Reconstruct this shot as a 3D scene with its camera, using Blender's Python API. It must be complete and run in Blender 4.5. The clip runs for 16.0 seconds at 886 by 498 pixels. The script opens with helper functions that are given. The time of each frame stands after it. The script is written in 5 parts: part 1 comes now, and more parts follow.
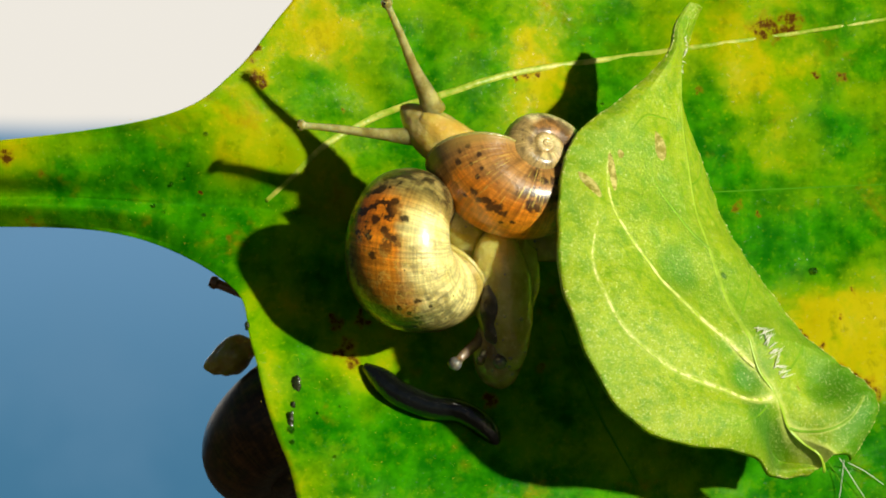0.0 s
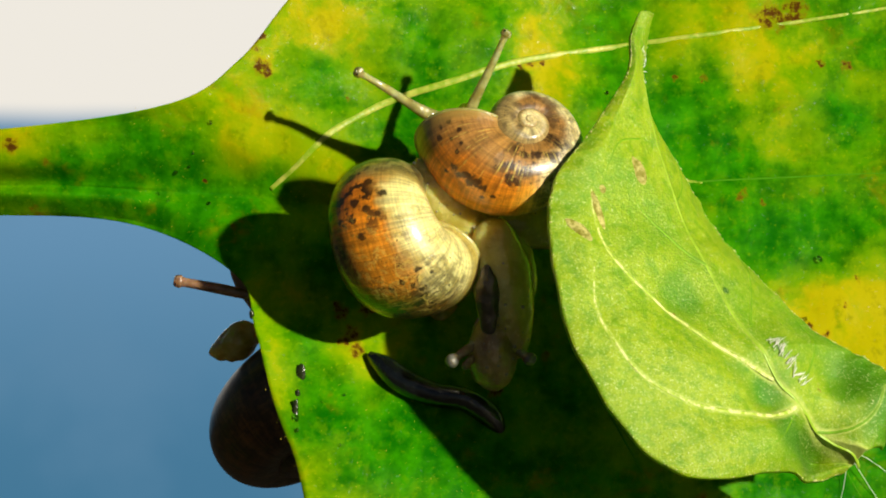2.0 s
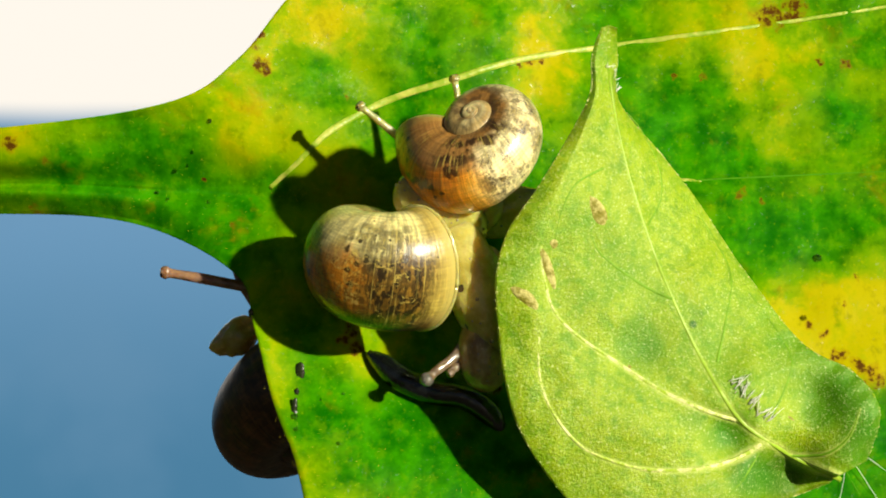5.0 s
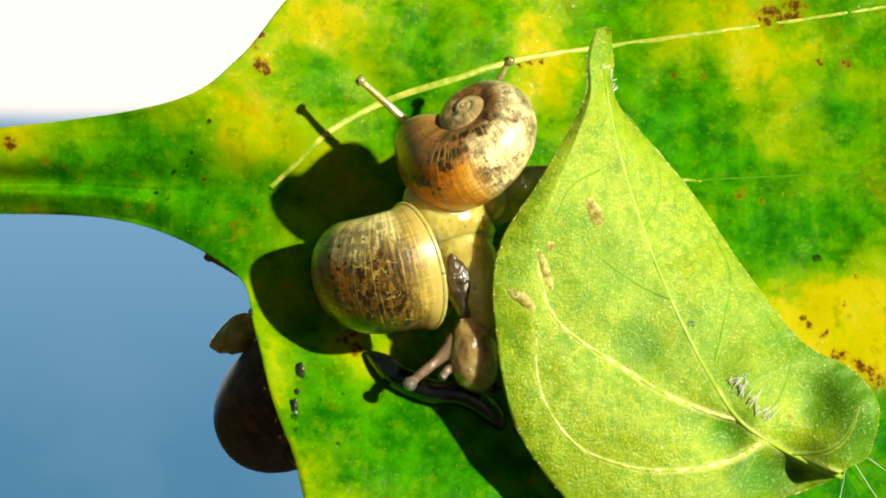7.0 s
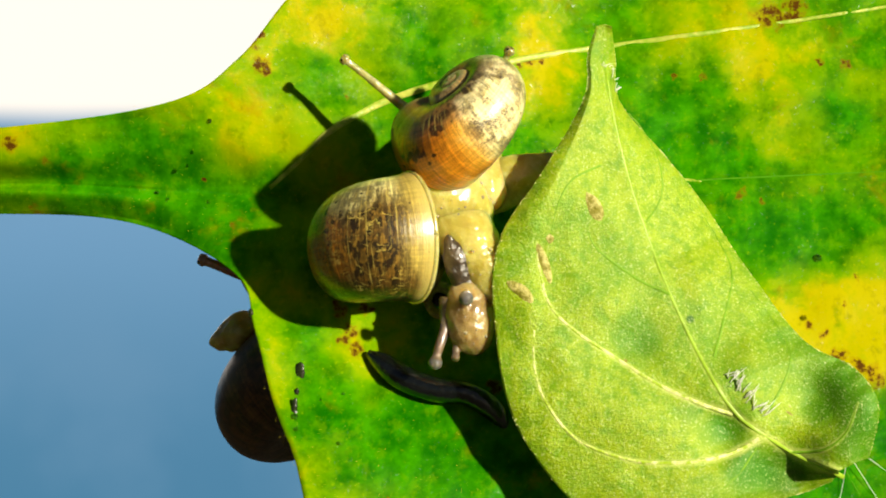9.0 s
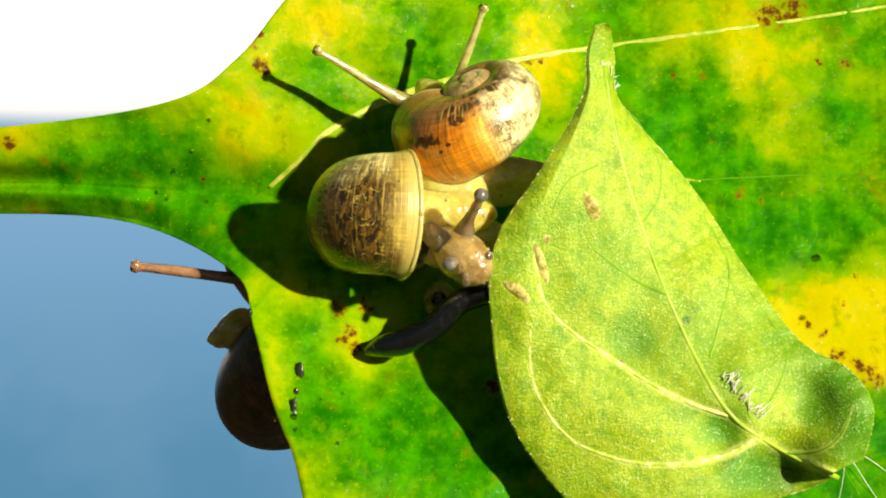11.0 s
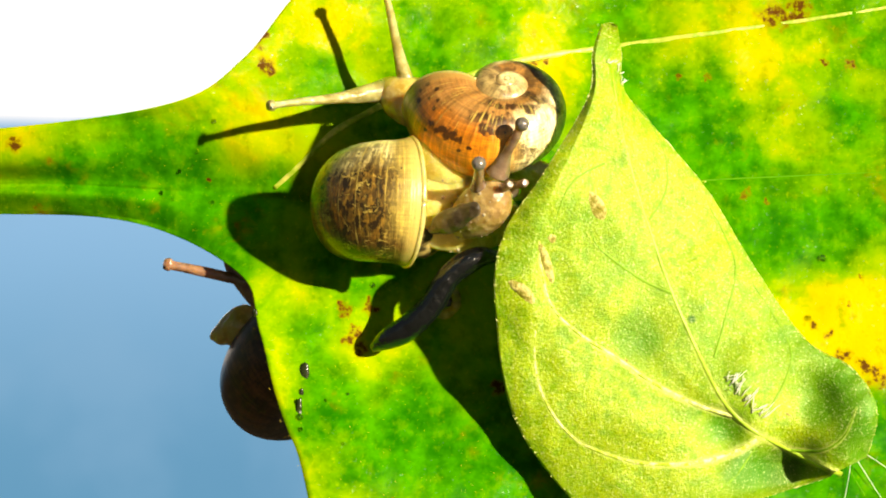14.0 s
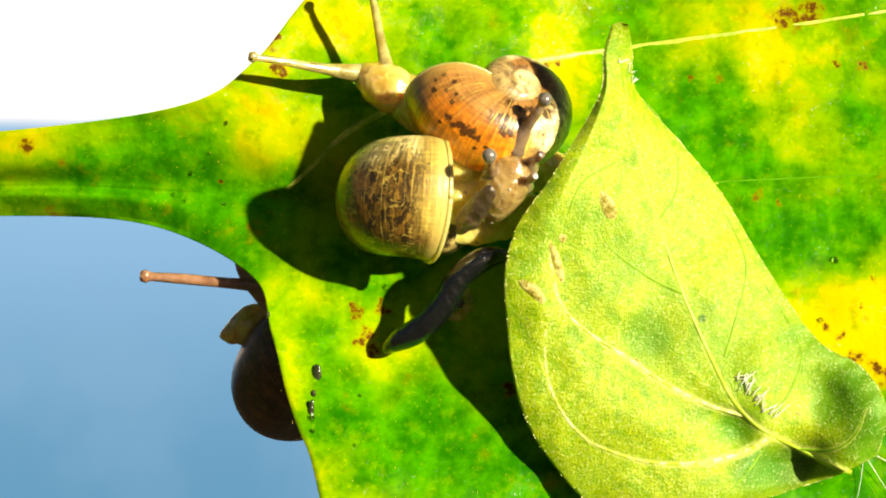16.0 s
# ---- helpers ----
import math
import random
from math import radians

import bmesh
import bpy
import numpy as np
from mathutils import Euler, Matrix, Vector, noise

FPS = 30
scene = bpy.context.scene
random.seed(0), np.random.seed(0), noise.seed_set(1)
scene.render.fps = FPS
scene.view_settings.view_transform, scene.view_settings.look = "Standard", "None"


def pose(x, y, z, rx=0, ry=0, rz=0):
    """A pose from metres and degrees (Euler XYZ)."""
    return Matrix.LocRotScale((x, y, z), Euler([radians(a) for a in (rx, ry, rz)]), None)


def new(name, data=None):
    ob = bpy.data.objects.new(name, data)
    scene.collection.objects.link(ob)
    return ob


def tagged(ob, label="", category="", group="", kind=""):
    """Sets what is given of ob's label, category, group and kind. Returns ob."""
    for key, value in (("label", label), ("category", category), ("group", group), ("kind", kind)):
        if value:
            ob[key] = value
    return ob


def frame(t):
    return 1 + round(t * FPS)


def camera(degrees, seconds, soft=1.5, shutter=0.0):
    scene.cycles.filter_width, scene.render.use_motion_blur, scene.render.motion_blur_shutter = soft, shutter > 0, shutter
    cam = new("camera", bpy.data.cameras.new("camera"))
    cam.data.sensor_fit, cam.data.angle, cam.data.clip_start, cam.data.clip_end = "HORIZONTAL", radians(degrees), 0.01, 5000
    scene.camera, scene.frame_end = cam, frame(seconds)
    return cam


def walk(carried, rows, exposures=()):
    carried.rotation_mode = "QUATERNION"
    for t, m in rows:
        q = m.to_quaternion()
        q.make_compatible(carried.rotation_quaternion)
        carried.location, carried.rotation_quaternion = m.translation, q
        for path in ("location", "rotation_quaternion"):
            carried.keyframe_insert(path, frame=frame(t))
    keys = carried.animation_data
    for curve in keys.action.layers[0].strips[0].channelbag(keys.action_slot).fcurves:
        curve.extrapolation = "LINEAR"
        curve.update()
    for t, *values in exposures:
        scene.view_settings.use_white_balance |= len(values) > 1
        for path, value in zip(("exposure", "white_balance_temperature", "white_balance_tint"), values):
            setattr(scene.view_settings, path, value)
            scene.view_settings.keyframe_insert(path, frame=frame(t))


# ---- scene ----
D = 0.2223          # from the lens to the plane of the leaf
G = Matrix.Translation((0, 0, 1.2)) @ pose(0, 0, 0, 86.96, 0, 0)   # the leaf's plane: u right, v up, w out of it


def mm(u, v, w, rx=0, ry=0, rz=0):
    """A pose in the leaf's plane, from millimetres and degrees."""
    return pose(u / 1000, v / 1000, w / 1000, rx, ry, rz)


def view(up, left):
    return G @ pose(0, 0, D, up, left, 0)


cam = camera(20.0, 16.0, soft=1.9)
PATH = [
    (0, view(0.296, -0.084)),
    (0.5, view(0.180, -0.058)),
    (1, view(0.084, -0.013)),
    (1.5, view(0.061, 0.061)),
    (2, view(0.032, 0.019)),
    (2.5, view(0.013, 0.039)),
    (3, view(0.006, 0.026)),
    (3.5, view(0.000, 0.019)),
    (4, view(0.000, 0.000)),
    (6.5, view(0.000, 0.000)),
    (7, view(0.000, 0.000)),
    (7.5, view(0.000, 0.000)),
    (8, view(0.000, 0.000)),
    (8.5, view(0.000, 0.000)),
    (9, view(0.000, 0.000)),
    (11.5, view(-0.006, -0.019)),
    (12, view(-0.006, 0.026)),
    (12.5, view(-0.006, 0.013)),
    (13, view(0.000, 0.000)),
    (13.5, view(0.006, 0.039)),
    (14, view(0.006, 0.103)),
    (14.5, view(0.000, 0.064)),
    (15, view(0.006, 0.103)),
    (15.5, view(0.013, 0.122)),
    (16, view(0.045, 0.374)),
]
walk(cam, PATH, exposures=[(0, 0.1, 6550, 9), (3.5, 0.15, 6550, 9), (7, 0.51, 6800, 11), (9, 0.45, 6800, 11), (12, 0.83, 7250, 15), (16, 1.05, 7500, 17)])

# ---- light ----
SUN = Vector((0.64, 0.25, 0.73)).normalized()          # towards the sun, in the leaf's plane
sun_way = (G.to_3x3() @ SUN).normalized()
elevation, turn = math.asin(sun_way.z), math.atan2(sun_way.x, sun_way.y)
sun = new("sun", bpy.data.lights.new("sun", "SUN"))
sun.data.energy, sun.data.angle, sun.data.color = 5.0, radians(1.5), (1.0, 0.95, 0.77)
sun.matrix_world = Matrix.Translation((0, 0, 3)) @ sun_way.to_track_quat("Z", "Y").to_matrix().to_4x4()
world = bpy.data.worlds.new("sky")
scene.world = world
world.use_nodes = True
sky = world.node_tree.nodes.new("ShaderNodeTexSky")
sky.sky_type, sky.sun_disc, sky.sun_elevation, sky.sun_rotation = "NISHITA", False, elevation, turn
world.node_tree.links.new(sky.outputs[0], world.node_tree.nodes["Background"].inputs[0])
world.node_tree.nodes["Background"].inputs[1].default_value = 0.016


# ---- materials ----
class Mat:
    """A node material with short calls."""

    def __init__(self, name, rough=0.5, spec=0.5):
        self.m = bpy.data.materials.new(name)
        self.m.use_nodes = True
        self.t = self.m.node_tree
        self.b = self.t.nodes["Principled BSDF"]
        self.b.inputs["Roughness"].default_value = rough
        self.b.inputs["Specular IOR Level"].default_value = spec
        self.co = self.node("ShaderNodeTexCoord").outputs["Object"]

    def node(self, kind, **inputs):
        n = self.t.nodes.new(kind)
        for key, value in inputs.items():
            self.set(n.inputs[key.replace("_", " ")], value)
        return n

    def set(self, socket, value):
        if isinstance(value, bpy.types.NodeSocket):
            self.t.links.new(value, socket)
        else:
            socket.default_value = value

    def stretch(self, scale, shift=(0, 0, 0), turn=(0, 0, 0), source=None):
        n = self.node("ShaderNodeMapping")
        self.set(n.inputs["Vector"], source or self.co)
        n.inputs["Scale"].default_value, n.inputs["Location"].default_value, n.inputs["Rotation"].default_value = scale, shift, turn
        return n.outputs[0]

    def noise(self, scale, detail=4, rough=0.55, where=None, distort=0.0):
        n = self.node("ShaderNodeTexNoise", Scale=scale, Detail=detail, Roughness=rough, Distortion=distort)
        self.set(n.inputs["Vector"], where or self.co)
        return n.outputs["Fac"]

    def cells(self, scale, where=None, feature="F1", out="Distance"):
        n = self.node("ShaderNodeTexVoronoi", Scale=scale)
        n.feature = feature
        self.set(n.inputs["Vector"], where or self.co)
        return n.outputs[out]

    def ramp(self, fac, a, b, lo=0.0, hi=1.0):
        n = self.node("ShaderNodeMapRange", From_Min=a, From_Max=b, To_Min=lo, To_Max=hi)
        n.interpolation_type = "SMOOTHSTEP"
        self.set(n.inputs["Value"], fac)
        return n.outputs["Result"]

    def math(self, op, a, b=0.0):
        n = self.node("ShaderNodeMath")
        n.operation = op
        self.set(n.inputs[0], a)
        self.set(n.inputs[1], b)
        return n.outputs[0]

    def mix(self, fac, a, b):
        n = self.node("ShaderNodeMix")
        n.data_type = "RGBA"
        self.set(n.inputs[0], fac)
        self.set(n.inputs[6], a if isinstance(a, bpy.types.NodeSocket) else (*a, 1))
        self.set(n.inputs[7], b if isinstance(b, bpy.types.NodeSocket) else (*b, 1))
        return n.outputs[2]

    def near(self, u, v, w, r0, r1, source=None):
        """1 within r0 mm of a place, 0 past r1."""
        n = self.node("ShaderNodeVectorMath")
        n.operation = "DISTANCE"
        self.set(n.inputs[0], source or self.co)
        n.inputs[1].default_value = (u / 1000, v / 1000, w / 1000)
        return self.ramp(n.outputs["Value"], r0 / 1000, r1 / 1000, 1.0, 0.0)

    def bump(self, height, strength, dist):
        n = self.node("ShaderNodeBump", Strength=strength, Distance=dist, Height=height)
        self.set(self.b.inputs["Normal"], n.outputs[0])

    def color(self, c):
        self.set(self.b.inputs["Base Color"], c if isinstance(c, bpy.types.NodeSocket) else (*c, 1))
        return self

    def translucent(self, c, amount):
        """Lets some light through from the far side."""
        out = [n for n in self.t.nodes if n.type == "OUTPUT_MATERIAL"][0]
        tr = self.node("ShaderNodeBsdfTranslucent")
        self.set(tr.inputs["Color"], c if isinstance(c, bpy.types.NodeSocket) else (*c, 1))
        mx = self.node("ShaderNodeMixShader")
        mx.inputs[0].default_value = amount
        self.t.links.new(self.b.outputs[0], mx.inputs[1])
        self.t.links.new(tr.outputs[0], mx.inputs[2])
        self.t.links.new(mx.outputs[0], out.inputs["Surface"])


def big_leaf_material():
    k = Mat("ageing_leaf", 0.5, 0.02)
    flat = k.stretch((1, 1, 0))
    swirl = k.node("ShaderNodeTexNoise", Scale=110, Detail=5, Roughness=0.62)
    k.set(swirl.inputs["Vector"], flat)
    drift = k.node("ShaderNodeVectorMath")
    drift.operation = "MULTIPLY_ADD"
    k.set(drift.inputs[0], swirl.outputs["Color"])
    drift.inputs[1].default_value, drift.inputs[2].default_value = (0.008, 0.008, 0), (-0.004, -0.004, 0)
    bent = k.node("ShaderNodeVectorMath")
    k.set(bent.inputs[0], flat)
    k.set(bent.inputs[1], drift.outputs[0])
    bent = bent.outputs[0]
    wide = k.noise(75, 3, 0.5, flat)
    fine = k.noise(520, 4, 0.6, flat)
    streak = k.noise(260, 3, 0.6, k.stretch((0.8, 1.2, 0), (0, 0, 0), (0, 0, 0.5)))
    tone = k.math("ADD", wide, k.math("MULTIPLY", k.math("ADD", k.math("SUBTRACT", fine, 0.5), k.math("SUBTRACT", streak, 0.5)), 0.3))
    mid = k.noise(170, 4, 0.6, bent)
    yellow = k.ramp(k.math("ADD", k.math("MULTIPLY", tone, 0.6), k.math("MULTIPLY", mid, 0.4)), 0.38, 0.64, 0.0, 0.66)
    for x, y, r, amount in YELLOW:
        spot = k.near(x, y, 0, 0.0, r * 2.2, bent)
        yellow = k.math("ADD", yellow, k.math("MULTIPLY", k.math("MULTIPLY", spot, amount * 0.72), k.ramp(mid, 0.3, 0.65, 0.45, 1.3)))
    for x, y, r, amount in GREEN:
        spot = k.near(x, y, 0, 0.0, r * 1.9, bent)
        yellow = k.math("MULTIPLY", yellow, k.math("SUBTRACT", 1.0, k.math("MULTIPLY", spot, amount)))
    yellow = k.math("MINIMUM", yellow, 1.3)
    c = k.mix(k.ramp(k.math("ADD", k.math("MULTIPLY", fine, 0.6), k.math("MULTIPLY", streak, 0.4)), 0.36, 0.64), (0.004, 0.115, 0.0002), (0.032, 0.25, 0.0003))
    speck = k.noise(1900, 3, 0.7, flat)
    yellow = k.math("ADD", yellow, k.ramp(speck, 0.55, 0.75, 0.0, 0.35))
    c = k.mix(k.ramp(yellow, 0.0, 0.75), c, (0.165, 0.315, 0.0005))
    c = k.mix(k.ramp(yellow, 0.5, 1.35), c, (0.43, 0.385, 0.0008))
    hatch = k.noise(1, 4, 0.7, k.stretch((520, 420, 0)))
    c = k.mix(k.ramp(hatch, 0.52, 0.68, 0.0, 0.3), c, (0.16, 0.34, 0.0005))
    c = k.mix(k.ramp(hatch, 0.32, 0.46, 0.3, 0.0), c, (0.004, 0.09, 0.0002))
    # rust: scattered small spots, and larger ones
    warp = k.noise(900, 3, 0.6, flat)
    wob = k.node("ShaderNodeTexNoise", Scale=800, Detail=3, Roughness=0.6)
    k.set(wob.inputs["Vector"], flat)
    nudge = k.node("ShaderNodeVectorMath")
    nudge.operation = "MULTIPLY_ADD"
    k.set(nudge.inputs[0], wob.outputs["Color"])
    nudge.inputs[1].default_value, nudge.inputs[2].default_value = (0.002, 0.002, 0), (-0.001, -0.001, 0)
    crook = k.node("ShaderNodeVectorMath")
    k.set(crook.inputs[0], flat)
    k.set(crook.inputs[1], nudge.outputs[0])
    crook = crook.outputs[0]
    spots = k.cells(210, crook)
    pick = k.ramp(k.noise(60, 2, 0.5, flat), 0.5, 0.6)
    rust = k.math("MULTIPLY", k.ramp(k.math("ADD", spots, k.math("MULTIPLY", warp, 0.14)), 0.15, 0.24, 1.0, 0.0), pick)
    rust = k.math("MULTIPLY", rust, 0.75)
    for x, y, r in RUST:
        n = k.near(x, y, 0, r * 0.2, r * 1.6, crook)
        rust = k.math("MAXIMUM", rust, k.ramp(k.math("ADD", n, k.math("MULTIPLY", k.math("SUBTRACT", warp, 0.5), 1.1)), 0.25, 0.95))
    rust = k.math("MULTIPLY", rust, k.ramp(k.noise(1500, 4, 0.7, flat), 0.32, 0.6, 0.25, 1.0))
    c = k.mix(k.math("MULTIPLY", rust, 0.75), c, (0.27, 0.10, 0.004))
    c = k.mix(k.ramp(rust, 0.45, 1.0, 0.0, 0.9), c, (0.06, 0.018, 0.003))
    blush = k.math("MULTIPLY", k.ramp(k.noise(130, 4, 0.7, bent), 0.55, 0.72), k.ramp(k.noise(700, 3, 0.7, flat), 0.4, 0.6, 0.2, 1.0))
    c = k.mix(k.math("MULTIPLY", blush, 0.5), c, (0.30, 0.15, 0.003))
    k.color(c)
    grain = k.noise(2600, 3, 0.6)
    k.bump(k.math("ADD", k.math("MULTIPLY", fine, 0.8), k.math("ADD", streak, k.math("MULTIPLY", grain, 0.35))), 0.3, 0.00025)
    k.set(k.b.inputs["Roughness"], k.ramp(k.noise(2200, 3), 0.3, 0.7, 0.3, 0.62))
    k.set(k.b.inputs["Specular IOR Level"], k.math("MULTIPLY", k.ramp(k.noise(1700, 3, 0.75, flat), 0.62, 0.7, 0.03, 0.6), k.ramp(mid, 0.35, 0.6, 0.2, 0.9)))
    k.translucent(c, 0.05)
    return k.m


YELLOW = ((*(-38.20, 10.15), 2.2, 0.7), (*(-32.70, 10.80), 2.2, 0.6), (*(-27.95, 11.80), 2.2, 0.6), (*(-23.20, 12.80), 2.2, 0.5), (*(-38.70, 3.45), 1.2, 0.6), (*(-15.70, 19.05), 4, 0.8), (*(-12.20, 22.05), 4, 0.8), (*(-18.20, 14.55), 2.5, 0.5), (*(-7.20, 20.05), 4, 0.5), (*(-21.20, 10.05), 2.5, 0.7), (*(-17.20, 8.55), 3, 0.5), (*(-36.20, 9.55), 3, 0.8), (*(-7.70, 7.55), 2.5, 0.6),
          (*(31.80, 16.55), 4, 0.3), (*(32.80, 8.80), 3, 0.6), (*(25.80, 20.55), 5, 0.4), (*(35.80, 19.55), 5, 0.45), (*(10.80, 20.55), 5, 0.8), (*(8.80, 16.55), 3, 0.7), (*(35.30, -5.95), 5.5, 0.82), (*(38.30, -9.45), 4, 0.85), (*(30.80, -3.95), 3, 0.7),
          (*(-15.70, -3.45), 2.5, 0.8), (*(-9.20, -5.20), 3, 0.5), (*(-4.70, -10.20), 2.6, 0.6), (*(-11.95, -21.45), 3.0, 0.9), (*(-15.20, -7.45), 1.5, 0.8), (*(-13.95, -12.95), 1.2, 0.7), (*(-13.20, -16.95), 1.2, 0.7), (*(-11.20, -13.95), 1.0, 0.5), (*(-4.70, -20.95), 2.0, 0.35), (*(-14.20, -9.95), 2, 0.6), (*(-8.20, -7.45), 2, 0.35), (*(19.80, 16.55), 2, 0.5))
GREEN = ((*(19.30, 9.05), 6, 0.95), (*(17.30, 16.55), 2.5, 0.6), (*(36.80, 12.55), 3.5, 0.9), (*(34.30, 2.05), 4.5, 0.9), (*(28.30, 2.05), 4, 0.85), (*(-0.70, 18.55), 4.5, 0.5), (*(-10.70, 16.55), 2.5, 0.7), (*(4.80, 17.05), 3, 0.4),
         (*(-27.70, 8.05), 4.5, 0.85), (*(-33.20, 5.55), 5, 0.9), (*(-22.70, 4.55), 5, 0.9), (*(-19.20, 1.05), 4, 0.9), (*(-9.20, -13.45), 4, 0.85), (*(-2.20, -15.95), 5, 0.85), (*(3.30, -19.45), 5, 0.8), (*(34.30, -20.45), 6, 0.95), (*(29.0, -17.5), 4, 0.9), (*(38.5, -16.0), 3, 0.9), (*(-12.20, -7.45), 2, 0.7), (*(-15.20, 6.05), 2, 0.6))
RUST = ((*(-16.20, 16.15), 0.9), (*(-16.90, 18.30), 0.7), (*(-16.30, 19.05), 0.6), (*(-8.70, 13.80), 0.4), (*(30.55, 21.80), 1.8), (*(32.80, 22.30), 1.4), (*(37.55, 17.20), 0.55), (*(21.55, 15.95), 0.4), (*(24.05, 16.05), 0.35), (*(35.15, 17.30), 0.4),
        (*(8.05, 17.15), 0.6), (*(7.05, 16.85), 0.5), (*(9.20, 17.30), 0.4), (*(33.15, -6.80), 0.55), (*(34.50, -7.85), 0.6), (*(35.80, -9.70), 0.9), (*(37.55, -10.45), 0.9), (*(38.90, -11.55), 1.2), (*(36.55, -5.10), 0.35), (*(29.30, 4.30), 0.35),
        (*(-8.95, -5.45), 0.7), (*(-8.10, -7.20), 0.8), (*(-7.60, -8.70), 0.7), (*(-6.70, -5.20), 0.6), (*(-6.95, -4.45), 0.5), (*(-8.60, -7.95), 0.6), (*(-9.20, -4.70), 0.4), (*(-4.80, -21.70), 0.5), (*(4.30, -11.95), 0.8), (*(-38.45, 9.45), 0.9), (*(-21.70, 6.30), 0.3), (*(37.70, -2.45), 0.3), (*(33.30, -9.95), 0.3))


def small_leaf_material():
    k = Mat("fresh_leaf", 0.4, 0.42)
    wide = k.noise(110, 3)
    fine = k.noise(900, 4, 0.65)
    grain = k.noise(4200, 3, 0.7)
    pores = k.cells(4300)
    flat = k.stretch((1, 1, 0))
    c = k.mix(k.ramp(fine, 0.3, 0.7), (0.18, 0.37, 0.001), (0.40, 0.53, 0.006))
    c = k.mix(k.ramp(wide, 0.45, 0.72, 0, 0.6), c, (0.10, 0.32, 0.002))
    c = k.mix(k.ramp(k.noise(420, 4, 0.7), 0.53, 0.66, 0.0, 0.55), c, (0.10, 0.30, 0.001))
    c = k.mix(k.ramp(pores, 0.12, 0.45, 0.35, 0.0), c, (0.50, 0.60, 0.10))
    for x, y, z, r, amount, tone in MARKS_AND_SHADE:
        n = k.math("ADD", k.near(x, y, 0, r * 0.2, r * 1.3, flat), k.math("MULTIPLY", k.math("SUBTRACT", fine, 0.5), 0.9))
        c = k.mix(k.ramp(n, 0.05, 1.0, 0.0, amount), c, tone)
    at = k.node("ShaderNodeAttribute")
    at.attribute_name = "vein"
    edge = k.math("ADD", at.outputs["Fac"], k.math("MULTIPLY", k.math("SUBTRACT", fine, 0.5), 0.5))
    c = k.mix(k.ramp(edge, 0.25, 0.9, 0.0, 0.85), c, (0.58, 0.67, 0.14))
    spark = k.noise(5200, 3, 0.8)
    # Pale flecks paint the grain's sun glints into the colour.
    c = k.mix(k.math("MULTIPLY", k.ramp(spark, 0.55, 0.68, 0.0, 0.75), k.ramp(fine, 0.3, 0.6, 0.35, 1.0)), c, (0.74, 0.80, 0.36))
    c = k.mix(k.ramp(spark, 0.3, 0.42, 0.4, 0.0), c, (0.11, 0.27, 0.001))
    k.color(c)
    k.bump(k.math("ADD", k.math("MULTIPLY", grain, 1.1), k.math("ADD", fine, k.math("MULTIPLY", k.noise(330, 3), 0.8))), 0.6, 0.0002)
    k.set(k.b.inputs["Roughness"], k.ramp(k.math("ADD", grain, k.math("MULTIPLY", wide, 0.6)), 0.5, 1.1, 0.26, 0.52))
    k.translucent(c, 0.1)
    return k.m


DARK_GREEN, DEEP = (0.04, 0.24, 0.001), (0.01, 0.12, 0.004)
# DEEP is a real dot; dark greens paint shade into hollows, fold and lobe.
MARKS_AND_SHADE = ((*(12.06, -6.15, 0), 4.0, 0.6, DARK_GREEN), (*(15.2, -8.6, 0), 3.0, 0.55, DARK_GREEN), (*(8.5, 0.5, 0), 6.0, 0.3, (0.14, 0.40, 0.002)), (*(7.57, -3.78, 0), 3.0, 0.3, DARK_GREEN), (*(13.01, -10.88, 0), 3.0, 0.6, DARK_GREEN), (*(8.99, -1.89, 0), 2.0, 0.3, DARK_GREEN), (*(-5.91, -2.13, 0), 2.8, 0.62, DARK_GREEN), (*(-4.73, -2.84, 0), 1.4, 0.35, DARK_GREEN), (*(9.93, -6.86, 0), 3.0, 0.5, DARK_GREEN), (*(9.46, -8.51, 0), 1.5, 0.4, DARK_GREEN), (*(2.13, -9.46, 0), 2.2, 0.72, DARK_GREEN), (*(-1.18, -8.51, 0), 1.6, 0.4, DARK_GREEN), (*(6.62, -13.4, 0), 3.0, 0.85, (0.02, 0.14, 0.001)), (*(3.7, -12.9, 0), 2.6, 0.8, (0.03, 0.19, 0.001)), (*(-11.83, -8.75, 0), 0.8, 0.3, DARK_GREEN), (*(6.62, -1.89, 0), 0.9, 0.4, DARK_GREEN), (*(-1.23, -0.66, 0), 0.45, 0.9, DEEP), (*(3.78, -14.19, 0), 2.5, 0.5, DARK_GREEN), (*(0.71, -10.17, 0), 1.6, 0.45, DARK_GREEN), (*(13.48, -10.41, 0), 2.5, 0.3, DARK_GREEN))


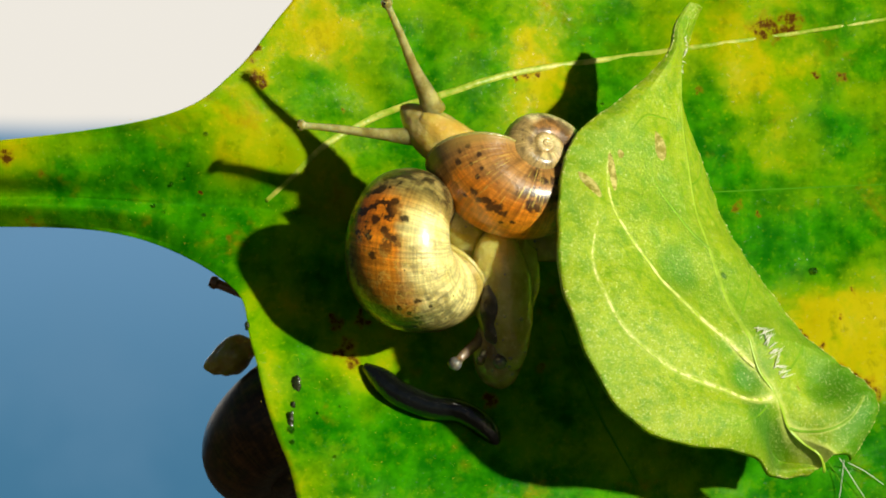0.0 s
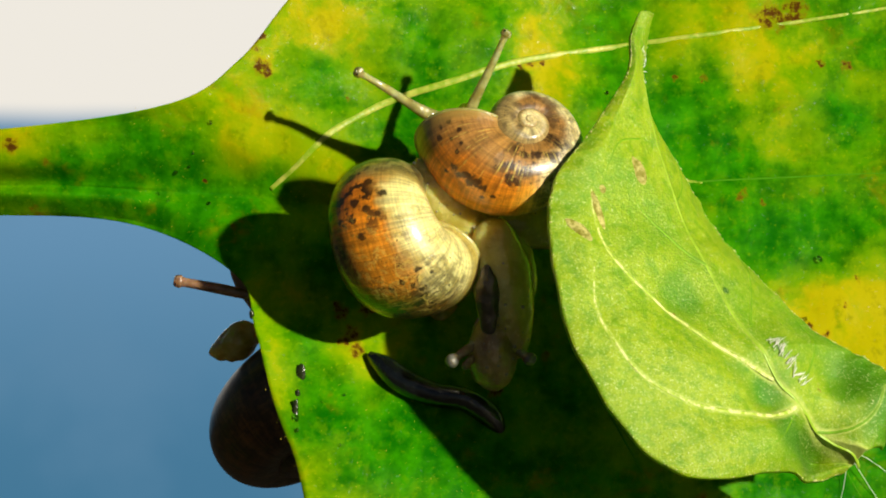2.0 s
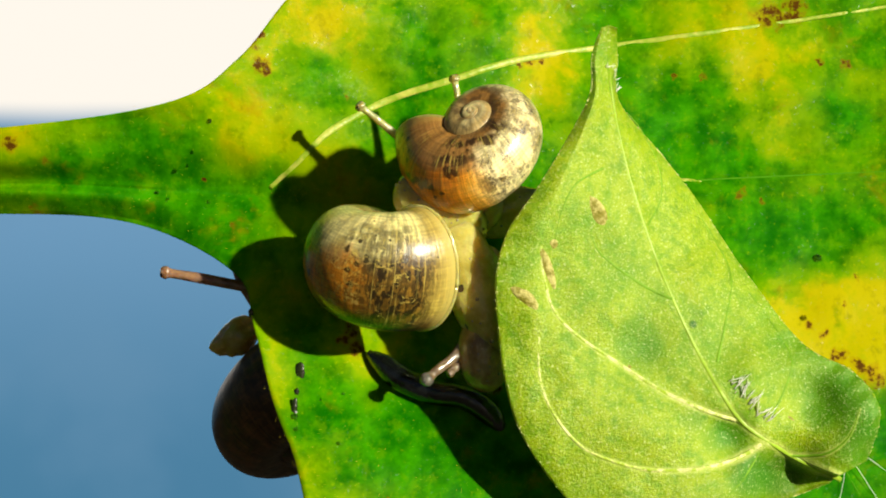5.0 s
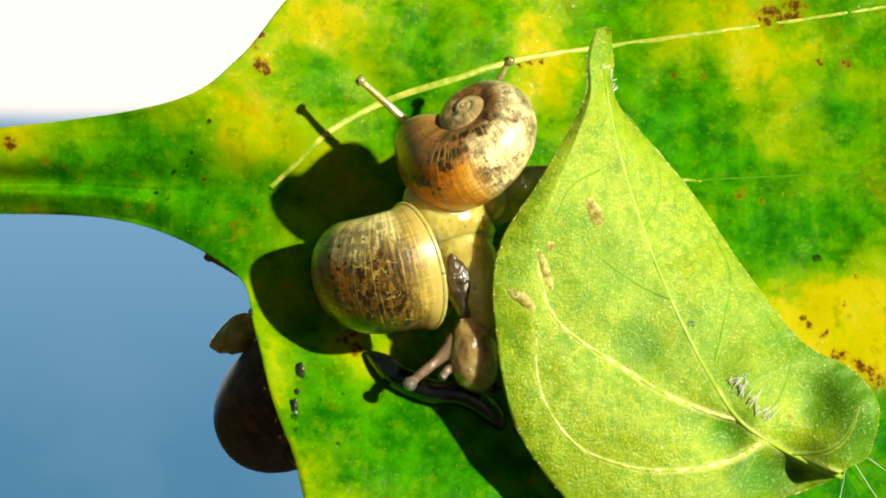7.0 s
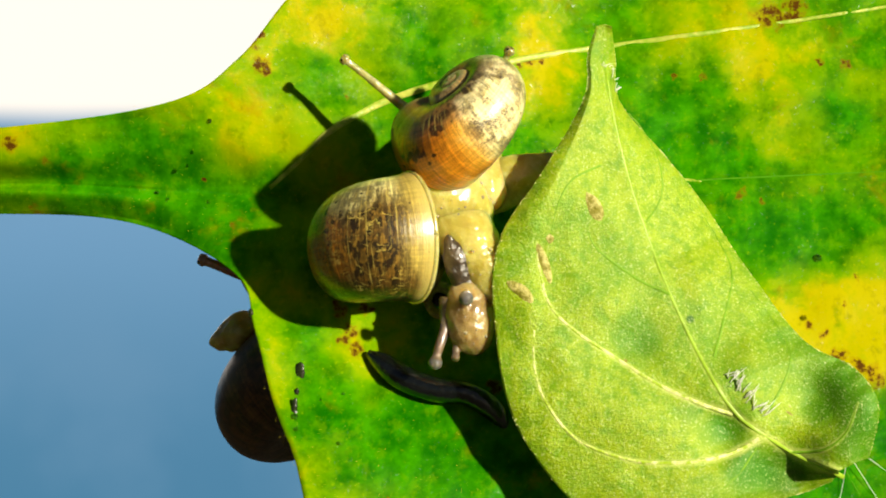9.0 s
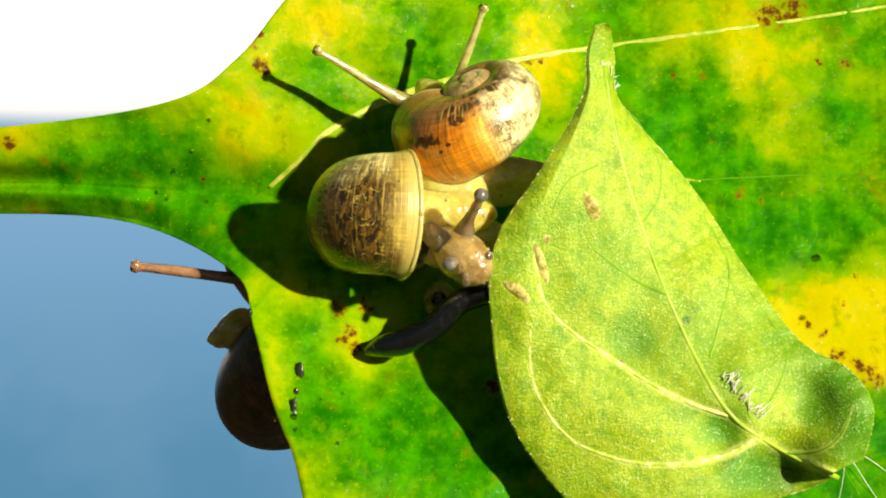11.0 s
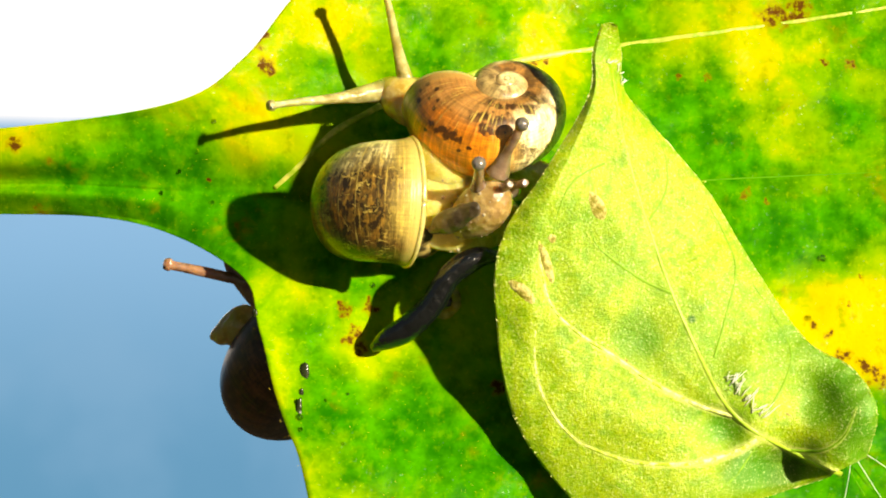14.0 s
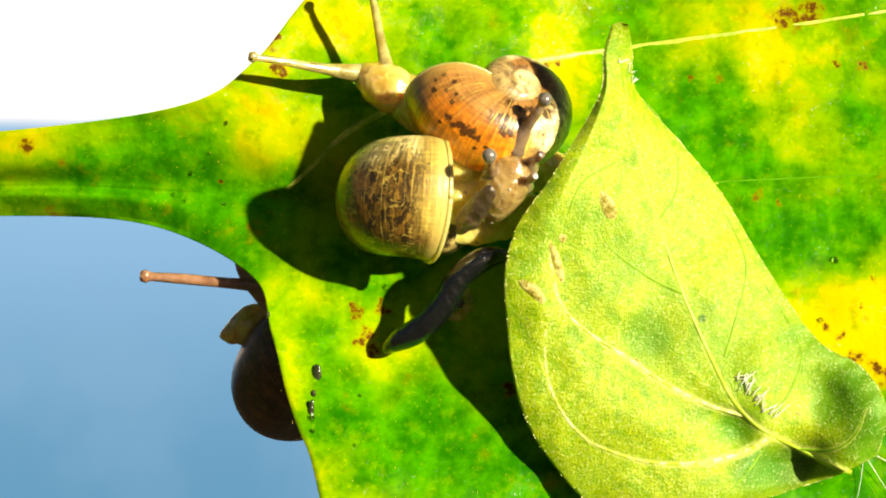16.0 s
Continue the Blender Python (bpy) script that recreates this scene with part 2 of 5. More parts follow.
def shell_material(name, base, tones, inks, ink_color, lip, marks, ridges=0.3, golds=(), gloss=0.7):
    """A thin, glossy snail's shell. Places on it are (turns before the mouth, place round the whorl).
    tones: fields of colour (u0, u1, v0, v1, colour, amount); inks: fields of dark pigment (kind, u0, u1, v0, v1, amount);
    golds: fields of bright scratches in the same form, along the growth lines ("rays"), round the whorl ("scratches") or as a net ("net")."""
    k = Mat(name, 0.34, 0.5)
    uv = k.node("ShaderNodeUVMap")
    uv.uv_map = "whorl"
    uv = uv.outputs[0]
    sway = k.node("ShaderNodeTexNoise", Scale=420, Detail=4, Roughness=0.6)
    k.set(sway.inputs["Vector"], k.co)
    drift = k.node("ShaderNodeVectorMath")
    drift.operation = "MULTIPLY_ADD"
    k.set(drift.inputs[0], sway.outputs["Color"])
    drift.inputs[1].default_value, drift.inputs[2].default_value = (0.07, 0.26, 0), (-0.035, -0.13, 0)
    bent = k.node("ShaderNodeVectorMath")
    k.set(bent.inputs[0], uv)
    k.set(bent.inputs[1], drift.outputs[0])
    sep = k.node("ShaderNodeSeparateXYZ")
    k.set(sep.inputs[0], bent.outputs[0])
    true = k.node("ShaderNodeSeparateXYZ")
    k.set(true.inputs[0], uv)

    def field(u0, u1, v0, v1):
        x, y = sep.outputs["X"], sep.outputs["Y"]
        a = k.math("MULTIPLY", k.ramp(x, u0 - 0.03, u0 + 0.03), k.ramp(x, u1 - 0.03, u1 + 0.03, 1.0, 0.0))
        b = k.math("MULTIPLY", k.ramp(y, v0 - 0.09, v0 + 0.09), k.ramp(y, v1 - 0.09, v1 + 0.09, 1.0, 0.0))
        return k.math("MULTIPLY", a, b)

    lines = k.noise(1, 4, 0.7, k.stretch((110, 0.7, 1), source=uv))
    bold = k.noise(1, 3, 0.6, k.stretch((34, 0.5, 1), source=uv))
    rings = k.noise(1, 3, 0.6, k.stretch((4, 62, 1), source=uv))
    blotch = k.noise(430, 4, 0.65)
    fleck = k.noise(1300, 4, 0.7)
    c = k.mix(k.ramp(blotch, 0.35, 0.65), tuple(x * 0.8 for x in base), tuple(x * 1.15 for x in base))
    for u0, u1, v0, v1, tone, amount in tones:
        c = k.mix(k.math("MULTIPLY", field(u0, u1, v0, v1), amount), c, tone)
    bright = k.math("MULTIPLY", k.ramp(lines, 0.32, 0.68, 1 - ridges, 1 + ridges * 1.15), k.math("MULTIPLY", k.ramp(bold, 0.35, 0.65, 0.85, 1.14), k.math("MULTIPLY", k.ramp(rings, 0.36, 0.66, 0.85, 1.17), k.ramp(fleck, 0.35, 0.65, 0.86, 1.12))))
    lit = k.node("ShaderNodeVectorMath")
    lit.operation = "SCALE"
    k.set(lit.inputs[0], c)
    k.set(lit.inputs["Scale"], bright)
    c = lit.outputs[0]
    columns = k.noise(1, 3, 0.6, k.stretch((75, 5, 1), source=uv))
    spatter = k.noise(900, 4, 0.65)
    patch = k.noise(1, 2, 0.5, k.stretch((14, 6, 1), source=uv))
    wisp = k.math("ABSOLUTE", k.math("SUBTRACT", k.noise(520, 5, 0.65), 0.5))
    hair = k.math("ABSOLUTE", k.math("SUBTRACT", k.noise(900, 4, 0.6), 0.5))
    kinds = {
        "dashes": k.math("MULTIPLY", k.math("MAXIMUM", k.ramp(k.noise(1, 2, 0.5, k.stretch((140, 15, 1), source=uv)), 0.48, 0.56), k.math("MULTIPLY", k.ramp(columns, 0.54, 0.62), 0.8)), k.ramp(patch, 0.3, 0.48)),
        "blocks": k.ramp(k.noise(1, 3, 0.6, k.stretch((62, 13, 1), source=uv)), 0.47, 0.54),
        "veins": k.math("MAXIMUM", k.math("MULTIPLY", k.math("MAXIMUM", k.ramp(wisp, 0.0, 0.03, 1.0, 0.0), k.ramp(hair, 0.0, 0.03, 0.7, 0.0)), k.ramp(blotch, 0.4, 0.54)), k.math("MULTIPLY", k.ramp(blotch, 0.54, 0.64), k.ramp(spatter, 0.46, 0.56))),
        "blots": k.ramp(k.math("ADD", k.math("MULTIPLY", blotch, 0.55), k.math("MULTIPLY", spatter, 0.6)), 0.58, 0.63),
        "cloud": k.ramp(k.math("ADD", k.math("MULTIPLY", blotch, 0.6), k.math("MULTIPLY", spatter, 0.7)), 0.57, 0.72),
    }
    dots = k.ramp(k.math("ADD", k.cells(1000), k.math("MULTIPLY", fleck, 0.2)), 0.17, 0.25, 1.0, 0.0)
    ink = k.math("MULTIPLY", dots, k.ramp(k.noise(260, 2), 0.52, 0.6))
    for kind, u0, u1, v0, v1, amount in inks:
        ink = k.math("MAXIMUM", ink, k.math("MULTIPLY", k.math("MULTIPLY", field(u0, u1, v0, v1), kinds[kind]), amount))
    for u, v, r in marks:
        n = k.node("ShaderNodeVectorMath")
        n.operation = "DISTANCE"
        k.set(n.inputs[0], k.stretch((1, 0.32, 0), source=uv))
        n.inputs[1].default_value = (u, v * 0.32, 0)
        d = k.math("ADD", n.outputs["Value"], k.math("MULTIPLY", k.math("SUBTRACT", fleck, 0.5), r * 2.6))
        ink = k.math("MAXIMUM", ink, k.ramp(d, r * 0.5, r * 1.0, 0.95, 0.0))
    c = k.mix(k.math("MULTIPLY", ink, 0.95), c, ink_color)
    sheen = {
        "rays": k.ramp(k.noise(1, 3, 0.6, k.stretch((150, 1.6, 1), source=uv)), 0.56, 0.66),
        "scratches": k.ramp(k.noise(1, 3, 0.6, k.stretch((24, 48, 1), source=bent.outputs[0])), 0.57, 0.64),
        "net": k.ramp(k.math("ABSOLUTE", k.math("SUBTRACT", k.noise(1, 4, 0.6, k.stretch((22, 13, 1), source=bent.outputs[0])), 0.5)), 0.006, 0.03, 1.0, 0.0),
    }
    for kind, u0, u1, v0, v1, amount in golds:
        broken = k.math("MULTIPLY", sheen[kind], k.ramp(spatter, 0.40, 0.56))
        c = k.mix(k.math("MULTIPLY", k.math("MULTIPLY", field(u0, u1, v0, v1), broken), amount), c, (0.74, 0.56, 0.11))
    c = k.mix(k.ramp(true.outputs["X"], -0.035, -0.006, 0.0, 0.8), c, lip)
    k.color(c)
    k.bump(k.math("ADD", k.math("MULTIPLY", lines, 0.8), k.math("ADD", k.math("MULTIPLY", fleck, 0.5), k.math("MULTIPLY", blotch, 0.5))), 0.36, 0.00025)
    k.b.inputs["Coat Weight"].default_value = gloss
    k.b.inputs["Coat Roughness"].default_value = 0.2
    k.b.inputs["Subsurface Weight"].default_value = 0.15
    k.b.inputs["Subsurface Radius"].default_value = (0.002, 0.001, 0.0004)
    return k.m


def flesh_material(name, a, b, sss=0.5, rough=0.2, knobs=0.5):
    """Wet, pebbled, light-soaked skin."""
    k = Mat(name, rough, 0.6)
    n = k.noise(420, 4, 0.6)
    peb = k.cells(1500, k.stretch((1, 1, 1)), "SMOOTH_F1")
    fleck = k.noise(1800, 3, 0.7)
    c = k.mix(k.ramp(n, 0.35, 0.68), a, b)
    c = k.mix(k.ramp(fleck, 0.56, 0.7, 0.0, 0.4), c, tuple(min(1, x * 1.35 + 0.03) for x in b))
    c = k.mix(k.ramp(k.noise(700, 3, 0.6), 0.56, 0.7, 0.0, 0.18), c, tuple(x * 0.6 for x in a))
    k.color(c)
    k.bump(k.math("ADD", k.math("MULTIPLY", peb, -0.9), k.math("ADD", k.math("MULTIPLY", n, 0.4), k.math("MULTIPLY", fleck, 0.5))), knobs, 0.0005)
    k.b.inputs["Subsurface Weight"].default_value = sss
    k.b.inputs["Subsurface Radius"].default_value = (0.0045, 0.003, 0.001)
    k.b.inputs["Subsurface Scale"].default_value = 0.6
    k.b.inputs["Coat Weight"].default_value = 1.0
    k.b.inputs["Coat Roughness"].default_value = 0.1
    return k.m


def plain(name, c, rough=0.4, var=0.3, spec=0.5):
    k = Mat(name, rough, spec)
    n = k.noise(900, 4)
    k.color(k.mix(n, tuple(x * (1 - var) for x in c), tuple(x * (1 + var) for x in c)))
    k.bump(n, 0.3, 0.0003)
    return k.m


BIG_LEAF = big_leaf_material()
SMALL_LEAF = small_leaf_material()
VEIN = Mat("pale_vein", 0.4, 0.3)
VEIN.color(VEIN.mix(VEIN.ramp(VEIN.noise(520, 5, 0.7), 0.34, 0.68), (0.20, 0.36, 0.004), (0.56, 0.56, 0.10)))
VEIN.bump(VEIN.noise(1500, 3), 0.5, 0.0002)
VEIN = VEIN.m
RIB = plain("green_rib", (0.06, 0.24, 0.003), 0.8, 0.3, 0.1)
SMALL_VEIN = Mat("light_green_vein", 0.4, 0.3)
SMALL_VEIN.color(SMALL_VEIN.mix(SMALL_VEIN.ramp(SMALL_VEIN.noise(1300, 4, 0.7), 0.38, 0.6), (0.34, 0.50, 0.01), (0.80, 0.78, 0.34)))
SMALL_VEIN.bump(SMALL_VEIN.noise(1900, 3), 0.6, 0.0002)
SMALL_VEIN = SMALL_VEIN.m
FINE_VEIN = plain("fine_green_vein", (0.17, 0.36, 0.01), 0.6, 0.4, 0.3)
MIDRIB = plain("green_midrib", (0.32, 0.50, 0.03), 0.4, 0.4)
HAIR = Mat("white_hair", 0.35, 0.5).color((0.92, 0.92, 0.84))
HAIR.translucent((0.95, 0.95, 0.88), 0.3)
HAIR = HAIR.m
SCAR = Mat("tan_scar", 0.55, 0.3)
SCAR.color(SCAR.mix(SCAR.ramp(SCAR.noise(1500, 4, 0.7), 0.4, 0.62), (0.24, 0.22, 0.02), (0.56, 0.50, 0.16)))
SCAR.bump(SCAR.noise(1800, 3, 0.7), 0.8, 0.0003)
SCAR = SCAR.m
RED = (0.42, 0.10, 0.006)
SHELL_A = shell_material(
    "brown_shell", (0.36, 0.18, 0.04),
    ((-0.30, 0.1, 0.18, 0.6, (0.40, 0.20, 0.05), 0.8), (-0.13, 0.1, 0.1, 0.6, (0.30, 0.14, 0.03), 0.6), (-0.33, -0.05, -0.3, 0.25, (0.84, 0.30, 0.012), 0.95), (-0.34, -0.26, -0.3, 0.2, (0.76, 0.42, 0.05), 0.8), (-0.24, -0.06, 0.1, 0.28, RED, 0.55),
     (-0.85, -0.295, -0.9, 0.42, (0.86, 0.74, 0.38), 0.95), (-3.5, -0.85, -0.9, 0.9, (0.44, 0.34, 0.13), 0.7), (-3.5, -1.2, 0.4, 0.9, (0.68, 0.56, 0.26), 0.9), (-0.8, -0.35, -0.9, -0.25, (0.3, 0.2, 0.05), 0.7)),
    (("veins", -0.9, -0.28, -0.5, 0.5, 1.0), ("cloud", -0.62, -0.42, -0.15, 0.25, 0.7), ("cloud", -0.45, -0.17, 0.3, 0.7, 1.0), ("veins", -0.35, -0.2, 0.1, 0.4, 0.6), ("cloud", -1.3, -0.45, 0.3, 0.9, 0.75), ("blots", -0.25, 0.0, 0.05, 0.45, 0.3), ("cloud", -0.9, -0.3, -0.9, -0.2, 0.7)),
    (0.03, 0.013, 0.005), (0.42, 0.27, 0.06),
    ((-0.16, 0.155, 0.02), (-0.148, 0.13, 0.016), (-0.172, 0.14, 0.014), (-0.135, 0.165, 0.013), (-0.22, 0.265, 0.02), (-0.212, 0.28, 0.014), (-0.235, 0.25, 0.012), (-0.11, 0.16, 0.012), (-0.125, 0.14, 0.01), (-0.03, 0.24, 0.008), (-0.045, 0.2, 0.008), (-0.06, 0.27, 0.007),
     (-0.08, 0.31, 0.007), (-0.05, 0.34, 0.008), (-0.09, 0.25, 0.006), (-0.025, 0.3, 0.007), (-0.2, 0.1, 0.007), (-0.18, 0.06, 0.006), (-0.1, 0.09, 0.006)), 0.3,
    (("rays", -0.34, -0.04, 0.2, 0.6, 0.75), ("rays", -0.6, -0.2, 0.3, 0.6, 0.4), ("net", -0.7, -0.28, -0.4, 0.4, 0.35)))
SHELL_B = shell_material(
    "golden_shell", (0.40, 0.26, 0.04),
    ((-0.28, -0.045, -0.3, 0.3, (0.20, 0.105, 0.012), 0.9), (-0.42, -0.05, -0.95, -0.24, (0.86, 0.76, 0.30), 0.95), (-0.05, 0.03, -0.95, 0.5, (0.48, 0.36, 0.075), 0.85), (-0.31, -0.165, -0.14, 0.26, (0.60, 0.22, 0.012), 0.9),
     (-0.45, -0.29, -0.1, 0.4, (0.80, 0.25, 0.008), 0.95), (-0.46, -0.35, 0.02, 0.4, RED, 0.75), (-0.42, -0.13, -0.95, -0.15, (0.86, 0.76, 0.30), 0.9), (-0.62, -0.44, -0.9, 0.2, (0.30, 0.25, 0.07), 0.9), (-3.5, -0.5, -0.9, 0.9, (0.34, 0.27, 0.09), 0.85), (-0.3, 0.02, 0.18, 0.9, (0.11, 0.05, 0.008), 0.9)),
    (("blocks", -0.17, -0.05, -0.22, 0.34, 1.0), ("dashes", -0.19, -0.04, -0.34, 0.36, 0.75), ("cloud", -0.14, -0.06, -0.15, 0.3, 0.7), ("veins", -0.28, -0.15, -0.24, 0.3, 0.7), ("cloud", -0.24, -0.07, -0.42, -0.14, 0.75), ("veins", -0.32, -0.1, -0.5, -0.15, 0.6), ("veins", -0.36, -0.1, -0.6, -0.3, 0.4),
     ("blots", -0.5, -0.3, -0.1, 0.4, 1.0), ("blots", -0.34, -0.24, -0.26, -0.1, 0.45), ("cloud", -1.0, -0.46, -0.8, 0.6, 0.95), ("cloud", -0.3, -0.02, 0.2, 0.9, 0.95), ("dashes", -0.05, -0.02, 0.1, 0.5, 0.6)),
    (0.016, 0.010, 0.004), (0.58, 0.46, 0.12),
    ((-0.352, -0.01, 0.012), (-0.38, -0.13, 0.011), (-0.41, -0.03, 0.013), (-0.37, 0.06, 0.012), (-0.335, -0.08, 0.009), (-0.3, 0.05, 0.01), (-0.44, 0.08, 0.012), (-0.16, -0.3, 0.006), (-0.19, -0.25, 0.006), (-0.13, -0.28, 0.005), (-0.21, -0.18, 0.009), (-0.17, -0.16, 0.01), (-0.185, -0.12, 0.008), (-0.2, -0.08, 0.008), (-0.19, 0.0, 0.009)), 0.3,
    (("scratches", -0.25, -0.05, -0.3, 0.45, 0.55), ("net", -0.34, -0.17, -0.26, 0.5, 0.4), ("rays", -0.16, -0.01, -0.4, 0.3, 0.45), ("net", -0.5, -0.15, -0.9, -0.25, 0.4)))
SHELL_C = shell_material(
    "dark_shell", (0.13, 0.08, 0.04),
    ((-0.6, -0.1, -0.2, 0.4, (0.16, 0.06, 0.015), 0.7), (-3.5, -0.7, -0.9, 0.9, (0.12, 0.06, 0.02), 0.7)), (("cloud", -3, 0.0, -0.9, 0.9, 0.6),), (0.015, 0.01, 0.006), (0.22, 0.13, 0.05), (), 0.4, (("rays", -0.9, 0, -0.9, 0.9, 0.06),), 0.1)
LIP = flesh_material("pale_lip", (0.48, 0.38, 0.09), (0.62, 0.52, 0.18), 0.5, 0.25, 0.3)
CREAM = flesh_material("cream_flesh", (0.46, 0.38, 0.07), (0.66, 0.57, 0.16), 0.9, 0.16, 0.35)
GREY = flesh_material("grey_flesh", (0.25, 0.155, 0.05), (0.46, 0.33, 0.12), 0.8, 0.15, 0.5)
STRIPE = flesh_material("dark_stripe", (0.035, 0.024, 0.012), (0.09, 0.06, 0.028), 0.3, 0.3, 0.6)
OLIVE = flesh_material("olive_flesh", (0.24, 0.21, 0.06), (0.46, 0.42, 0.17), 0.8, 0.15, 0.35)
FEELER = flesh_material("grey_feeler", (0.11, 0.075, 0.045), (0.23, 0.16, 0.10), 0.6, 0.12, 0.4)
AMBER = flesh_material("amber_flesh", (0.60, 0.40, 0.07), (0.76, 0.57, 0.18), 0.8, 0.2, 0.4)
PINK = flesh_material("reddish_flesh", (0.22, 0.11, 0.06), (0.35, 0.19, 0.11), 0.5, 0.2, 0.4)
YOLKY = flesh_material("yellow_flesh", (0.50, 0.38, 0.05), (0.66, 0.54, 0.14), 0.8, 0.2, 0.35)
GLINT_BEAD = Mat("clear_bead", 0.12, 0.9).color((0.7, 0.62, 0.4)).m
GLINT_BEAD.node_tree.nodes["Principled BSDF"].inputs["Transmission Weight"].default_value = 0.6
EYE = plain("eye_black", (0.01, 0.008, 0.008), 0.1)
BULB = flesh_material("grey_bulb", (0.10, 0.095, 0.085), (0.22, 0.20, 0.17), 0.4, 0.1, 0.15)
YOLK = flesh_material("yellow_slime", (0.20, 0.17, 0.01), (0.42, 0.36, 0.03), 0.4, 0.1, 0.8)
CRUST = plain("dark_crust", (0.016, 0.024, 0.005), 0.22, 0.7, 0.5)
GRIT = plain("gold_grit", (0.7, 0.55, 0.05), 0.15)
BLACK = Mat("wet_black", 0.1, 0.6)
BLACK.color((0.004, 0.005, 0.005))
BLACK.bump(BLACK.math("ADD", BLACK.noise(450, 3), BLACK.math("MULTIPLY", BLACK.noise(1600, 3), 0.4)), 0.7, 0.0006)
BLACK.b.inputs["Coat Weight"].default_value = 1.0
BLACK = BLACK.m
DEW = Mat("dew", 0.02).m
DEW.node_tree.nodes["Principled BSDF"].inputs["Transmission Weight"].default_value = 1.0


# ---- mesh helpers ----
def mesh_object(name, bm, material, smooth=True):
    me = bpy.data.meshes.new(name)
    bm.to_mesh(me)
    bm.free()
    for p in me.polygons:
        p.use_smooth = smooth
    me.materials.append(material)
    return new(name, me)


def part(name, bm, material, parent, label=""):
    ob = mesh_object(name, bm, material)
    ob.parent = parent
    if label:
        ob["label"] = label
    return ob


def curve_at(points, s):
    """A smooth line through points, at s from 0 to 1."""
    n = len(points) - 1
    i = min(int(s * n), n - 1)
    f = s * n - i
    p = [Vector(points[max(0, min(n, i + d))]) for d in (-1, 0, 1, 2)]
    return 0.5 * (2 * p[1] + (p[2] - p[0]) * f + (2 * p[0] - 5 * p[1] + 4 * p[2] - p[3]) * f * f + (3 * p[1] - p[0] - 3 * p[2] + p[3]) * f ** 3)


def tube(points, radii, rings=24, sides=10, squash=1.0):
    """A tapering tube through points in millimetres."""
    bm = bmesh.new()
    rows = []
    last = None
    for i in range(rings + 1):
        s = i / rings
        c = curve_at(points, s)
        way = (curve_at(points, min(1, s + 0.01)) - curve_at(points, max(0, s - 0.01))).normalized()
        if squash != 1.0:
            side = way.cross(Vector((0, 0, 1))).normalized()
        else:
            side = way.orthogonal().normalized() if last is None else (last - way * last.dot(way)).normalized()
        last = side
        up = way.cross(side)
        r = curve_at([(x, 0, 0) for x in radii], s).x
        rows.append([bm.verts.new((c + r * (math.cos(a) * side + squash * math.sin(a) * up)) / 1000) for a in (2 * math.pi * j / sides for j in range(sides))])
    for a, b in zip(rows, rows[1:]):
        for j in range(sides):
            bm.faces.new((a[j], a[(j + 1) % sides], b[(j + 1) % sides], b[j]))
    bm.faces.new(rows[0][::-1])
    bm.faces.new(rows[-1])
    bmesh.ops.recalc_face_normals(bm, faces=bm.faces)
    return bm


def blob(rx, ry, rz, rough=0.06, seed=0, freq=0.4, shape=None):
    """A rounded body of those half sizes in millimetres, with an uneven skin."""
    bm = bmesh.new()
    bmesh.ops.create_icosphere(bm, subdivisions=4, radius=1)
    for v in bm.verts:
        p = Vector((v.co.x * rx, v.co.y * ry, v.co.z * rz))
        if shape:
            f = shape(v.co.z)
            p.x *= f
            p.y *= f
        n = noise.noise(p * freq + Vector((seed, seed * 2, 0))) + 0.5 * noise.noise(p * freq * 2.7)
        v.co = p * (1 + rough * n) / 1000
    return bm


def sheet(point, ns, nq, thick):
    """A leaf's blade: point(s, q) in millimetres, s from 0 to 1, q from -1 to 1, with a back that far behind its front."""
    bm = bmesh.new()
    grid = [[point(i / ns, -1 + 2 * j / nq) for j in range(nq + 1)] for i in range(ns + 1)]
    front = [[bm.verts.new(p / 1000) for p in row] for row in grid]
    back = [[bm.verts.new((p - Vector((0, 0, thick))) / 1000) for p in row] for row in grid]
    for i in range(ns):
        for j in range(nq):
            bm.faces.new((front[i][j], front[i + 1][j], front[i + 1][j + 1], front[i][j + 1]))
            bm.faces.new((back[i][j], back[i][j + 1], back[i + 1][j + 1], back[i + 1][j]))
    rim = [(0, j) for j in range(nq)] + [(i, nq) for i in range(ns)] + [(ns, j) for j in range(nq, 0, -1)] + [(i, 0) for i in range(ns, 0, -1)]
    for (a, b), (c, d) in zip(rim, rim[1:] + rim[:1]):
        bm.faces.new((front[a][b], front[c][d], back[c][d], back[a][b]))
    bmesh.ops.recalc_face_normals(bm, faces=bm.faces)
    return bm, np.array([p[:] for row in grid for p in row])


def height_on(grid, u, v):
    d = (grid[:, 0] - u) ** 2 + (grid[:, 1] - v) ** 2
    near = np.argsort(d)[:4]
    return float(np.average(grid[near, 2], weights=1 / (d[near] + 1e-4)))


def lying(grid, points, lift):
    """Those (u, v) laid on a leaf, lift mm proud of it; more points between them."""
    line = [curve_at([(*p[:2], 0) for p in points], i / 24) for i in range(25)]
    return [Vector((p.x, p.y, height_on(grid, p.x, p.y) + lift)) for p in line]


def thing(name, u, v, w, label, category, group=""):
    ob = new(name)
    ob.empty_display_size = 0.005
    ob.matrix_world = G @ mm(u, v, w)
    return tagged(ob, label, category, group)


